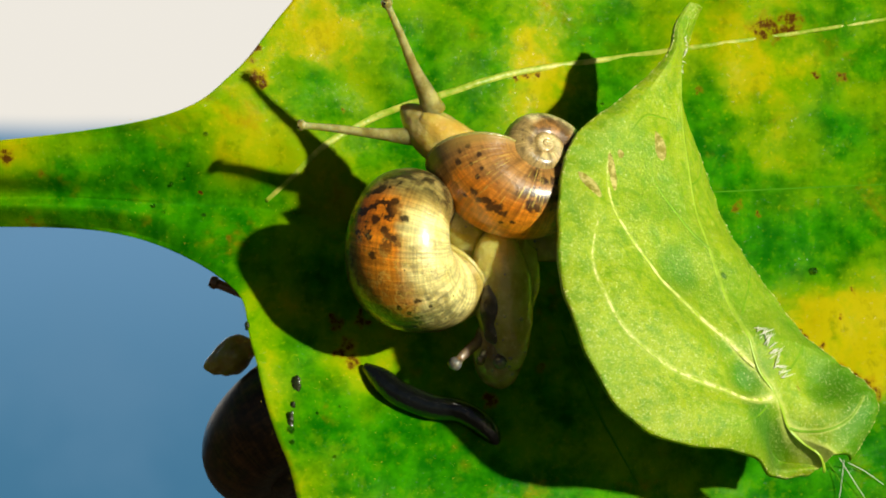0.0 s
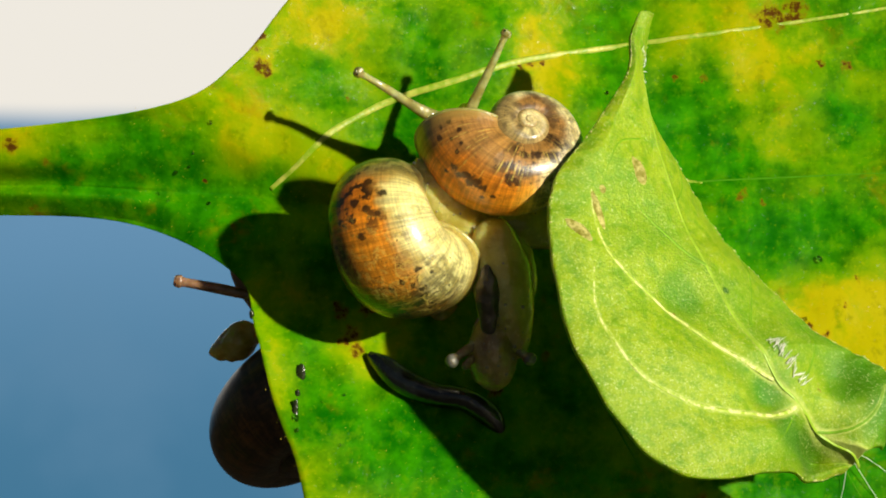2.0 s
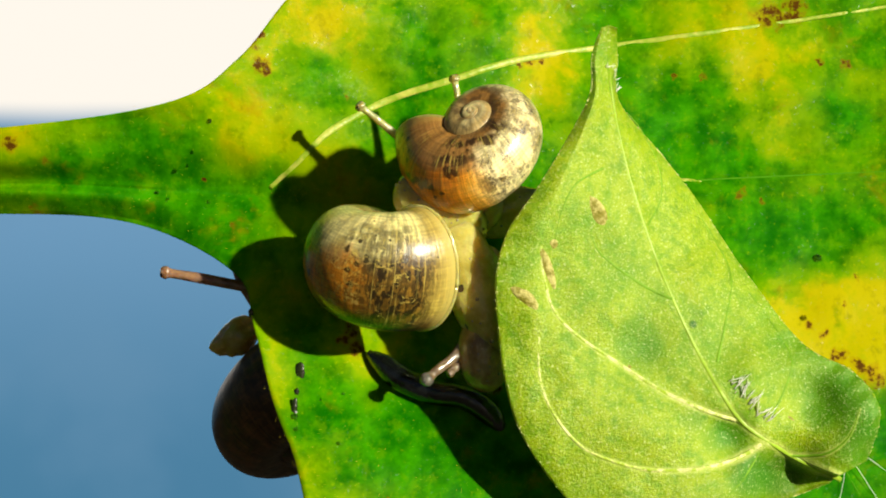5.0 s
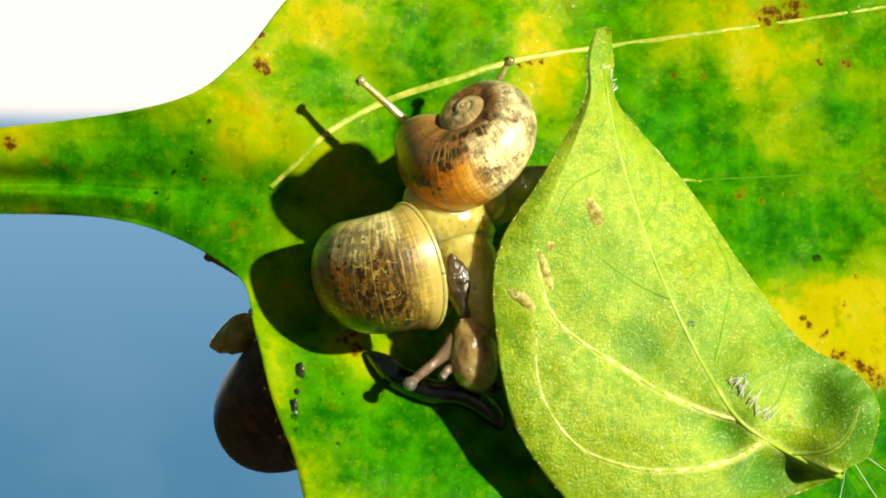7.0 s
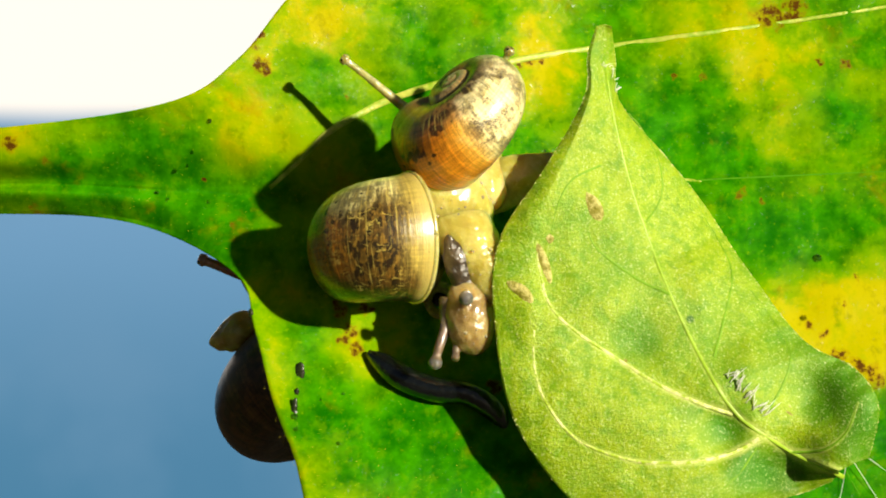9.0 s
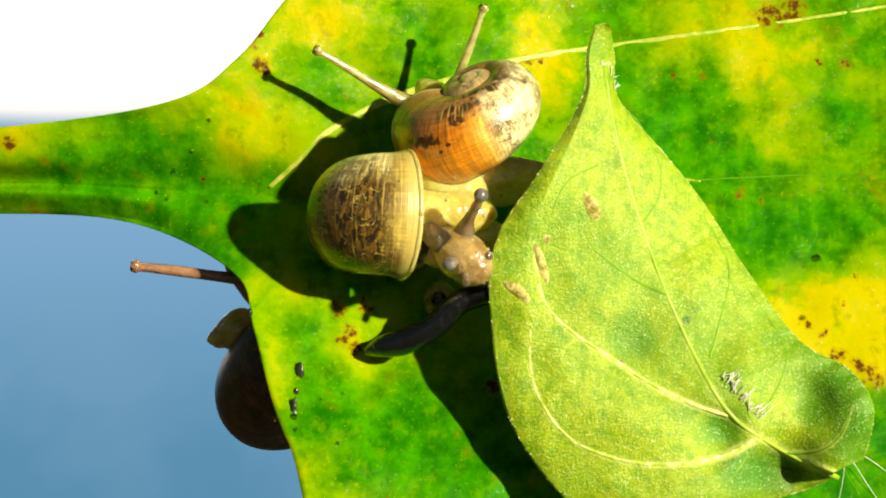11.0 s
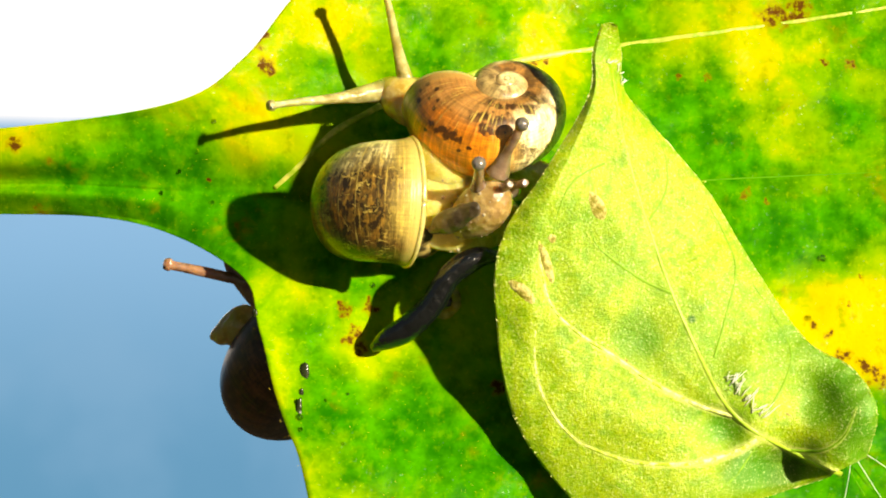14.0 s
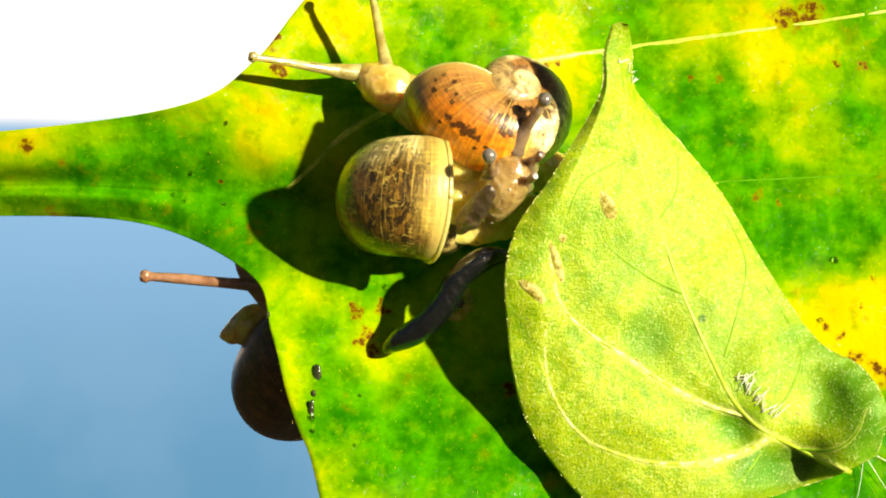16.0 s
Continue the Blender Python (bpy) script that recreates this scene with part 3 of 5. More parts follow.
# ---- the distance: bright haze over blue water ----
def backdrop():
    k = Mat("hazy_distance", 1.0, 0.0)
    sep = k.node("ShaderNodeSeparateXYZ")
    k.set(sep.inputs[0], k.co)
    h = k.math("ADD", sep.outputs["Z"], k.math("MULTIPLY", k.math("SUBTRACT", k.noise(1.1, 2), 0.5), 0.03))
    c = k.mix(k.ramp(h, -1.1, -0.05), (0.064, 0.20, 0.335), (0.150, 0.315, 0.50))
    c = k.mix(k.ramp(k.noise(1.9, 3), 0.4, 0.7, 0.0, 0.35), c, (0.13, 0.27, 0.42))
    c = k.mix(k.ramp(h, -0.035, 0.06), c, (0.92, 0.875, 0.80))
    # Emissive card: brightness of haze and water is put into its own colour.
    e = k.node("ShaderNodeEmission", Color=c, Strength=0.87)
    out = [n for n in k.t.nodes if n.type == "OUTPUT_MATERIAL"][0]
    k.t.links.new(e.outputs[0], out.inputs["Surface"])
    bm = bmesh.new()
    bmesh.ops.create_grid(bm, x_segments=24, y_segments=8, size=1)
    for v in bm.verts:
        v.co = Vector((6 * v.co.x, -0.6 * v.co.x ** 2, 0.4 + 1.6 * v.co.y))
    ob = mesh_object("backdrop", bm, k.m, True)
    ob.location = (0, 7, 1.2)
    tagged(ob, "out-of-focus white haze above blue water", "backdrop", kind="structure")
    soil = Mat("dark_soil", 0.9, 0.2)
    n = soil.noise(40, 5, 0.7)
    soil.color(soil.mix(n, (0.02, 0.017, 0.012), (0.06, 0.05, 0.035)))
    soil.bump(n, 0.6, 0.01)
    bm = bmesh.new()
    bmesh.ops.create_grid(bm, x_segments=8, y_segments=8, size=400)
    ob = mesh_object("ground", bm, soil.m, False)
    ob.location = (0, 0, 0)
    tagged(ob, "dark soil under the plant", "ground", kind="structure")


backdrop()

# ---- the large leaf ----
LEAF_MID = [(-60.20, 5.55, 0), (-39.38, 5.98, -1), (-26.94, 5.60, -2), (-15.51, 4.64, -4.5), (-1.23, 3.65, -6), (11.09, 4.93, -7), (23.31, 6.29, -8), (40.08, 7.21, -8.5), (69.84, 8.23, -9)]
LEAF_TOP = [(-60.47, 9.59, -1), (-39.20, 10.75, 0), (-24.20, 13.05, 0), (-18.32, 16.91, -1.5), (-13.88, 22.60, -3), (-7.36, 30.21, -7), (11.19, 38.38, -16), (43.00, 40.63, -20), (70.14, 8.78, -10)]
LEAF_LOW = [(-61.28, 2.34, -4), (-39.99, 3.16, -4.5), (-27.75, 2.24, -4.5), (-18.20, -2.12, 3), (-16.11, -7.23, 6.5), (-13.15, -16.26, 9), (-3.88, -32.74, 14), (33.71, -38.08, 1), (69.84, 7.72, -9)]


def leaf_point(s, q):
    """A place on the large leaf: s along the midrib, q from -1 (lower margin) to 1 (upper margin)."""
    m, e = curve_at(LEAF_MID, s), curve_at(LEAF_TOP if q > 0 else LEAF_LOW, s)
    a = abs(q)
    p = m.lerp(e, a)
    dip = noise.noise(Vector((p.x * 0.09, p.y * 0.09, 3))) * 1.6 + noise.noise(Vector((p.x * 0.3, p.y * 0.3, 7))) * 0.35
    fade = min(1.0, (1 - a) * 6 + 0.35) * min(1.0, max(0.0, (p.x + 46) / 20))
    p.z += dip * fade * min(1, a * 3 + 0.2) - (0.8 + 1.0 * min(1.0, max(0.0, (-12 - p.x) / 10))) * math.exp(-(a * 4) ** 2)
    return p


def big_leaf():
    leaf = thing("large_leaf", 0, 0, 0, "large green leaf ageing to yellow with rust-brown spots", "leaf")
    bm, grid = sheet(leaf_point, 220, 120, 0.35)
    part("blade", bm, BIG_LEAF, leaf)
    for r, mat, line in ((0.32, VEIN, ((-15.70, 5.55, 0), (-13.20, 7.80, 0), (-10.20, 10.65, 0), (-5.20, 13.45, 0), (0.80, 15.40, 0), (7.30, 17.45, 0), (15.80, 18.90, 0), (25.80, 20.30, 0), (38.80, 22.30, 0), (45.80, 23.55, 0))),
                         (0.12, RIB, ((15.80, 5.55, 0), (22.80, 6.25, 0), (30.80, 6.65, 0), (39.20, 7.05, 0), (50.80, 7.45, 0))),
                         (0.2, VEIN, ((20.30, 5.95, 0), (21.55, 6.25, 0), (22.80, 6.30, 0), (23.90, 6.15, 0))),
                         (0.12, RIB, ((27.30, -9.95, 0), (33.30, -15.95, 0), (37.30, -22.05, 0))),
                         (0.12, RIB, ((10.80, -5.95, 0), (13.80, -12.95, 0), (18.30, -20.95, 0)))):
        part("vein", tube(lying(grid, line, 0.0), (r * 0.7, r, r, r * 0.7, r * 0.4), 90, 10, 0.35), mat, leaf)
    # the stalk bends down to the soil, off to one side
    start = leaf_point(0, 0)
    part("stalk", tube([start, start + Vector((-12, -4, -3)), start + Vector((-22, -40, -6)), start + Vector((-26, -330, -20)), start + Vector((-27, -790, -50)), start + Vector((-24, -1206, -70))], (1.8, 2.0, 2.2, 2.8, 3.6, 4.5), 80, 14), RIB, leaf)
    return leaf, grid


LARGE, LARGE_GRID = big_leaf()


def black_patch(u, v, wide, long, seed):
    """A wet dark crust on the margin."""
    ob = thing("dark_crust", u, v, height_on(LARGE_GRID, u, v), "wet blackish crust stuck to the leaf's margin", "crust", "crusts on the margin")
    part("lump", blob(wide, long, 0.16, 0.45, seed, 1.6), CRUST, ob)


for n, spot in enumerate(((-12.35, -10.7, 0.42, 0.8), (-12.55, -12.3, 0.2, 0.5), (-12.65, -13.7, 0.28, 1.05), (-16.60, -5.55, 0.2, 0.35))):
    black_patch(*spot, n * 3.7)


def droplet(u, v, r):
    ob = mesh_object("dewdrop", blob(r, r, r * 0.7, 0.05), DEW)
    ob.matrix_world = G @ mm(u, v, height_on(LARGE_GRID, u, v) + r * 0.45)
    return tagged(ob, "tiny clear dewdrop glinting on the leaf", "dewdrop", "dewdrops on the leaf")


for p, r in (((34.15, -0.85, 0), 0.34), ((32.65, -6.25, 0), 0.26), ((-24.10, 7.00, 0), 0.2), ((-25.80, 5.05, 0), 0.2), ((-21.20, 4.20, 0), 0.18), ((-20.80, 11.40, 0), 0.2), ((-12.62, -14.3, 0), 0.3), ((-12.5, -15.3, 0), 0.2), ((-8.90, -16.55, 0), 0.16), ((-22.45, 8.65, 0), 0.14),
             ((15.05, 14.55, 0), 0.2), ((-6.60, -3.20, 0), 0.25), ((-22.90, 7.50, 0), 0.14), ((-24.80, 4.45, 0), 0.14), ((-10.45, -12.95, 0), 0.14), ((-8.60, -12.45, 0), 0.12)):
    droplet(p[0], p[1], r)


def silk(points):
    line = [Vector((*p[:2], height_on(LARGE_GRID, p[0], p[1]) + p[2])) for p in points]
    ob = mesh_object("silk_thread", tube([p - line[0] for p in line], (0.035, 0.03, 0.02), 14, 6), HAIR)
    ob.matrix_world = G @ mm(*line[0])
    tagged(ob, "thin white silk thread stretched over the leaf", "thread", "silk threads")


for line in (((35.48, -17.39, 2), (37.20, -19.90, 0.6), (38.89, -22.44, 0.05)), ((36.30, -17.83, 1.5), (37.96, -18.66, 0.5), (39.79, -19.95, 0.05)), ((35.87, -17.54, 2), (35.72, -20.40, 0.5), (35.29, -22.94, 0.05))):
    silk(line)


def grit():
    """Gold specks of dust and slime on the lower blade."""
    rng = random.Random(5)
    bm = bmesh.new()
    for _ in range(900):
        u, v = rng.uniform(-17, 4), rng.uniform(-23, -3)
        if rng.random() < 0.3:
            u, v = rng.uniform(-30, -8), rng.uniform(0, 13)
        r = rng.choice((0.01, 0.012, 0.015, 0.018, 0.022, 0.028, 0.04))
        d = ((LARGE_GRID[:, 0] - u) ** 2 + (LARGE_GRID[:, 1] - v) ** 2).min()
        if d > 0.3:
            continue
        m = Matrix.Translation(Vector((u, v, height_on(LARGE_GRID, u, v) + r * 0.3)) / 1000)
        bmesh.ops.create_icosphere(bm, subdivisions=1, radius=r / 1000, matrix=m)
    ob = mesh_object("leaf_grit", bm, GRIT)
    ob.matrix_world = G.copy()
    tagged(ob, "fine glinting yellow specks of dust on the leaf", "specks", kind="stuff")


grit()

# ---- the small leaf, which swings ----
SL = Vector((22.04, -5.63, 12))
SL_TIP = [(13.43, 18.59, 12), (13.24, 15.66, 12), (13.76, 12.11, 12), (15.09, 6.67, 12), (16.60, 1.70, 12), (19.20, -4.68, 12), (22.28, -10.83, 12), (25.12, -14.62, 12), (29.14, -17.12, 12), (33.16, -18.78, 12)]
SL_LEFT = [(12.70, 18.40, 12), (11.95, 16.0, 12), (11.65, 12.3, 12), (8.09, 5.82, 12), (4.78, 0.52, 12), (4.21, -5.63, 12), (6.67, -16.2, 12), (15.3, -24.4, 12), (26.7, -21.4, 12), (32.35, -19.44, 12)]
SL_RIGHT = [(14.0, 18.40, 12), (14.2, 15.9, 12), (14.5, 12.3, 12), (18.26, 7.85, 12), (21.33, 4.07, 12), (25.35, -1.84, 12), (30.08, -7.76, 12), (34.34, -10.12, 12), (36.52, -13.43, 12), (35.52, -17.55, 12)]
SMALL_VEINS = (("midrib", 0.18, ((11.35, -13.48, 0), (7.10, -11.49, 0), (3.07, -8.99, 0), (0.24, -5.11, 0), (-2.84, 0.95, 0), (-5.30, 7.10, 0), (-6.95, 12.30, 0), (-8.14, 17.50, 0), (-8.61, 21.29, 0))),
               ("vein", 0.16, ((2.37, -8.61, 0), (-0.47, -7.80, 0), (-4.02, -6.24, 0), (-7.57, -4.02, 0), (-10.88, -1.89, 0), (-13.01, 0.24, 0), (-13.95, 3.31, 0), (-14.19, 5.68, 0))),
               ("vein", 0.18, ((4.49, -10.64, 0), (1.89, -12.06, 0), (-1.89, -12.87, 0), (-6.15, -12.68, 0), (-10.41, -11.12, 0), (-13.01, -8.28, 0), (-14.19, -5.20, 0), (-14.28, -1.89, 0))),
               ("vein", 0.12, ((-3.07, 1.42, 0), (-5.68, 2.60, 0), (-8.99, 4.97, 0), (-9.93, 6.62, 0))),
               ("vein", 0.1, ((0.71, -3.78, 0), (1.51, 0.00, 0), (1.89, 3.78, 0), (0.00, 7.57, 0), (-1.66, 9.93, 0))),
               ("vein", 0.1, ((5.20, -8.51, 0), (6.72, -5.20, 0), (6.86, -2.84, 0), (4.73, 0.47, 0), (3.31, 2.37, 0))),
               ("vein", 0.09, ((-5.20, 7.57, 0), (-4.02, 9.93, 0), (-4.26, 12.77, 0), (-5.68, 15.61, 0), (-6.86, 17.03, 0))),
               ("vein", 0.09, ((-8.99, 12.30, 0), (-11.35, 10.88, 0), (-12.53, 8.51, 0), (-13.01, 6.15, 0))),
               ("vein", 0.1, ((4.26, -11.35, 0), (2.84, -13.72, 0), (0.47, -16.08, 0))),
               ("vein", 0.14, ((7.10, -11.49, 0), (9.93, -11.35, 0), (11.83, -9.93, 0), (12.77, -7.57, 0))))
VEIN_DOTS = np.array([curve_at(line, i / 60)[:2] for _, _, line in SMALL_VEINS for i in range(61)])


def on_sight_line(p):
    """The lists above lie in one level as seen from the lens; depth moves each place along its sight line, deeper ones
    out from the axis, higher ones in.
    """
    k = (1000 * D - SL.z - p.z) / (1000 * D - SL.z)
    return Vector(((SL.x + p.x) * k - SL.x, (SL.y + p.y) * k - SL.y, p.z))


def small_point(s, q):
    m, e = curve_at(SL_TIP, s) - SL, curve_at(SL_RIGHT if q > 0 else SL_LEFT, s) - SL
    a = abs(q)
    p = m.lerp(e, a)
    ease = min(1, s * 3)
    # one half rises from the midrib, the other falls away; the halves arch a little and droop at the margin
    middle = min(1.0, max(0.0, (s - 0.5) / 0.2))
    p.z += (-1.8 + 2.2 * middle) * ease
    if q < 0:
        p.z += (2.4 - 1.5 * middle) * min(1.0, a * 1.3) * ease
    else:
        p.z -= (3.6 - 2.4 * middle) * a * min(1.0, s * 2.5)
    p.z += 1.1 * a * (1 - a) * min(1, s * 2.2) - 0.7 * a ** 3 * ease + noise.noise(Vector((p.x * 0.16, p.y * 0.16, 11))) * 0.6 * ease
    p.z += noise.noise(Vector((p.x * 0.5, p.y * 0.5, 5))) * 0.16 * a
    p.z += 0.25 * math.exp(-(a * 9) ** 2) * ease
    p.z += 1.0 * max(0.0, 1 - s / 0.25) ** 2
    p.z -= 3.5 * max(0.0, s - 0.78) / 0.22 * max(0.0, s - 0.7)
    if q < 0:
        fold = min(1.0, max(0.0, (s - 0.83) / 0.09))
        p.z -= 2.6 * fold * min(1.0, a / 0.3)
    # the blade puckers up between its veins
    gap = math.sqrt(((VEIN_DOTS - (p.x, p.y)) ** 2).sum(1).min())
    p.z += 0.45 * (1 - math.exp(-(gap / 2.4) ** 2)) * min(1, s * 2.5) * (1 - a ** 4)
    for x, y, r, deep in SL_DIPS:
        p.z += deep * math.exp(-((p.x - x) ** 2 + (p.y - y) ** 2) / (r * r))
    p.z += 0.10 * math.sin(s * 150) * a ** 8 * ease
    return on_sight_line(p)


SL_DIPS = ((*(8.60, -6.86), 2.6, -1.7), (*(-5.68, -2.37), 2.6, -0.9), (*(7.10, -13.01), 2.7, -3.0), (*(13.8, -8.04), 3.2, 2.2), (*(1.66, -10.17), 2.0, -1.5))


def on_small(grid, points, lift):
    """Those places of the flat lists, laid on the small leaf's bent blade."""
    line = [curve_at(points, i / 24) for i in range(25)]
    for p in line:
        q = p.copy()
        for _ in range(3):
            q = on_sight_line(Vector((p.x, p.y, height_on(grid, q.x, q.y))))
        p.x, p.y, p.z = q.x, q.y, q.z + lift
    return line


def small_leaf():
    leaf = thing("small_leaf", SL.x, SL.y, SL.z, "fresh light-green young leaf with raised veins and tan scars", "leaf")
    bm, grid = sheet(small_point, 190, 130, 0.4)
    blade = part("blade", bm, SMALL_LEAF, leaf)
    tint = blade.data.attributes.new("vein", "FLOAT", "POINT")
    spots = np.empty(len(blade.data.vertices) * 3)
    blade.data.vertices.foreach_get("co", spots)
    spots = spots.reshape(-1, 3)[:, :2] * 1000
    pale = np.zeros(len(spots))
    for name, r, line in SMALL_VEINS:
        laid = on_small(grid, line, 0)
        dots = np.array([curve_at(laid, i / 80)[:2] for i in range(81)])
        wide = (0.5 if name == "midrib" else 2.2 * r) * np.linspace(1.35, 0.5, 81)
        strong = np.linspace(1.0, 0.15 if name == "midrib" else 0.7, 81) * (min(1.0, r / 0.13) if r > 0.13 else 0.0)
        for d, w, full in zip(dots, wide, strong):
            np.maximum(pale, full * np.exp(-((spots - d) ** 2).sum(1) / (w * w)), out=pale)
    tint.data.foreach_set("value", pale)
    for name, r, line in SMALL_VEINS:
        part(name, tube(on_small(grid, line, -r * 0.1), (r * 1.2, r, r * 0.85, r * 0.6, r * 0.35), 90, 8, 0.45), MIDRIB if name == "midrib" else SMALL_VEIN if r > 0.15 else FINE_VEIN, leaf)
    for line, r in ((((-10.17, 9.93, 0), (-9.46, 8.51, 0), (-8.89, 7.47, 0)), 0.75), (((-13.43, 6.24, 0), (-13.06, 5.87, 0), (-12.77, 5.68, 0)), 0.42), (((-14.28, 5.68, 0), (-13.62, 3.78, 0), (-13.01, 1.89, 0)), 0.5), (((-16.79, 2.37, 0), (-15.37, 1.42, 0), (-14.43, 0.24, 0)), 0.55), (((6.62, -8.28, 0), (7.28, -8.75, 0)), 0.22), (((-6.86, -4.16, 0), (-6.53, -4.49, 0)), 0.22), (((6.86, -7.80, 0), (7.10, -8.04, 0)), 0.12)):
        ob = part("scar", tube(on_small(grid, line, -0.05), (0.1, r * 0.8, r, r * 0.8, 0.1), 30, 12, 0.25), SCAR, leaf, "tan dried scar")
    rng = random.Random(3)
    bm = bmesh.new()
    for i in range(420):
        edge = rng.choice((-1, 1))
        p = small_point(rng.uniform(0.1, 0.99), edge * rng.uniform(0.985, 1.0))
        r = rng.uniform(0.03, 0.085)
        bmesh.ops.create_icosphere(bm, subdivisions=1, radius=r / 1000, matrix=Matrix.Translation(p / 1000) @ Matrix.Diagonal((1, 1, 1.8, 1)))
    part("margin_hairs", bm, SMALL_VEIN, leaf, "row of tiny pale hairs along the margin")["kind"] = "stuff"
    bm = bmesh.new()
    for i in range(46):
        f = rng.random()
        base = curve_at([(1.9, -5.0, 0), (3.3, -7.0, 0), (5.2, -8.8, 0)], f) if i < 34 else curve_at([(-8.28, 20.81, 0), (-7.80, 18.68, 0)], f)
        base.x += rng.uniform(-0.7, 0.3)
        base.z = height_on(grid, base.x, base.y) + 0.1
        tip = base + Vector((rng.uniform(0.0, 1.0), rng.uniform(0.1, 1.1), 0)) * (rng.uniform(0.7, 1.7) if i < 34 else 0.6)
        tip.z = height_on(grid, tip.x, tip.y) + rng.uniform(0.15, 0.4)
        hair = tube([base, base.lerp(tip, 0.5) + Vector((rng.uniform(-0.1, 0.1), rng.uniform(-0.1, 0.1), 0.08)), tip], (0.045, 0.04, 0.012), 5, 5)
        me = bpy.data.meshes.new("hair_tmp")
        hair.to_mesh(me)
        hair.free()
        bm.from_mesh(me)
        bpy.data.meshes.remove(me)
    part("hairs", bm, HAIR, leaf, "tuft of short white hairs")["kind"] = "stuff"
    return leaf


SMALL = small_leaf()


# ---- snails ----
def swell(k, th, slow):
    """The whorl's size at that angle before the mouth; in a slow shell it stops widening over the last quarter turn."""
    if slow and th > -1.6:
        x = (th + 1.6) / 1.6
        th = -1.6 + 1.6 * (x - x * x / 2)
    return math.exp(k * th)


def shell_bm(size, grow, ar, ax, high, slow=False, turns=3.5):
    """A right-handed shell: an ellipse carried round the axis while it grows. size in mm; the apex points along z."""
    bm = bmesh.new()
    k = math.log(grow) / (2 * math.pi)
    ns, nq = int(turns * 60), 48
    uv = bm.loops.layers.uv.new("whorl")
    rows = []
    for i in range(ns + 1):
        th = -2 * math.pi * turns * (1 - i / ns)
        r = swell(k, th, slow)
        flare = 1 + 0.05 * max(0.0, (i / ns - 0.985) / 0.015)
        row = []
        for j in range(nq + 1):
            ph = math.pi * (2 * j / nq - 1)
            wob = 1 + 0.006 * noise.noise(Vector((th * 9, ph, 0)))
            x = r * (1 + ar * flare * wob * math.cos(ph))
            z = r * (-high + ax * flare * wob * math.sin(ph)) + 0.95
            row.append(bm.verts.new(Vector((x * math.cos(th), -x * math.sin(th), z)) * size / 1000))
        rows.append(row)
    for i in range(ns):
        for j in range(nq):
            f = bm.faces.new((rows[i][j], rows[i][j + 1], rows[i + 1][j + 1], rows[i + 1][j]))
            for lp, (a, b) in zip(f.loops, ((i, j), (i, j + 1), (i + 1, j + 1), (i + 1, j))):
                lp[uv].uv = (a / 60 - turns, 2 * b / nq - 1)
    bmesh.ops.recalc_face_normals(bm, faces=bm.faces)
    return bm


def lip_bm(size, ar, ax, high, full=1.0, r=0.16):
    pts = [(size * full * (1 + ar * 1.03 * math.cos(a)), 0, size * (full * (-high + ax * 1.03 * math.sin(a)) + 0.95)) for a in (2 * math.pi * i / 40 for i in range(41))]
    return tube(pts, (r, r), 80, 8)


def tentacle_bm(length, r0, r1, bulb):
    """A feeler that ends at its own origin, with a knob there; it stretches back along -z."""
    return tube([(0, 0, -length), (0.1, 0, -length * 0.6), (0, 0.05, -length * 0.25), (0, 0, -bulb * 1.1), (0, 0, -bulb * 0.35), (0, 0, 0.5 * bulb), (0, 0, 0.62 * bulb)],
                (r0 * 1.75, r0 * 0.85, r1 * 1.15, r1, bulb * 0.95, bulb * 0.75, 0.06), 60, 14)


def eye_bm(bulb):
    return blob(bulb * 0.33, bulb * 0.33, bulb * 0.3, 0.0)


def snail(name, base, shell_args, shell_mat, label):
    body = thing(name, *base, label, "snail", "snails on the leaf")
    sh = part("shell", shell_bm(*shell_args), shell_mat, body)
    part("lip", lip_bm(shell_args[0], *shell_args[2:5], swell(math.log(shell_args[1]) / (2 * math.pi), 0, len(shell_args) > 5), 0.24 if len(shell_args) > 5 else 0.16), LIP, sh, "pale rim of the shell")
    full = swell(math.log(shell_args[1]) / (2 * math.pi), 0, len(shell_args) > 5) * shell_args[0]
    collar = part("collar", blob(full * shell_args[2] * 0.99, 0.9, full * shell_args[3] * 0.99, 0.03, 4), YOLKY, sh, "yellow wet flesh filling the shell's mouth")
    collar.location = (full / 1000, -0.0001, (0.95 * shell_args[0] - full * shell_args[4]) / 1000)
    return body, sh


def beads(parent, rx, ry, rz, n, seed):
    """Tiny clear beads added on a rounded body to give wet skin its glints."""
    rng = random.Random(seed)
    bm = bmesh.new()
    for _ in range(n):
        d = Vector((rng.gauss(0, 1), rng.gauss(0, 1), rng.gauss(0, 1))).normalized()
        p = Vector((d.x * rx, d.y * ry, d.z * rz)) * 1.0
        bmesh.ops.create_icosphere(bm, subdivisions=2, radius=rng.choice((0.06, 0.09, 0.12, 0.18)) / 1000, matrix=Matrix.Translation(p / 1000))
    part("glint_beads", bm, GLINT_BEAD, parent, "tiny clear beads added as glints on wet flesh")["kind"] = "stuff"


def tentacle(body, name, length, r0, r1, bulb, mat, eye=True, knob=None):
    t = part(name, tentacle_bm(length, r0, r1, bulb), mat, body)
    if knob:
        part("knob", blob(bulb * 1.03, bulb * 1.03, bulb * 0.95, 0.0), knob, t, "shiny grey knob")
    if eye:
        e = part("eye", eye_bm(bulb), EYE, t, "black eye spot")
        e.location = (bulb * 0.0003, bulb * 0.0005, bulb * 0.00025)
    return t


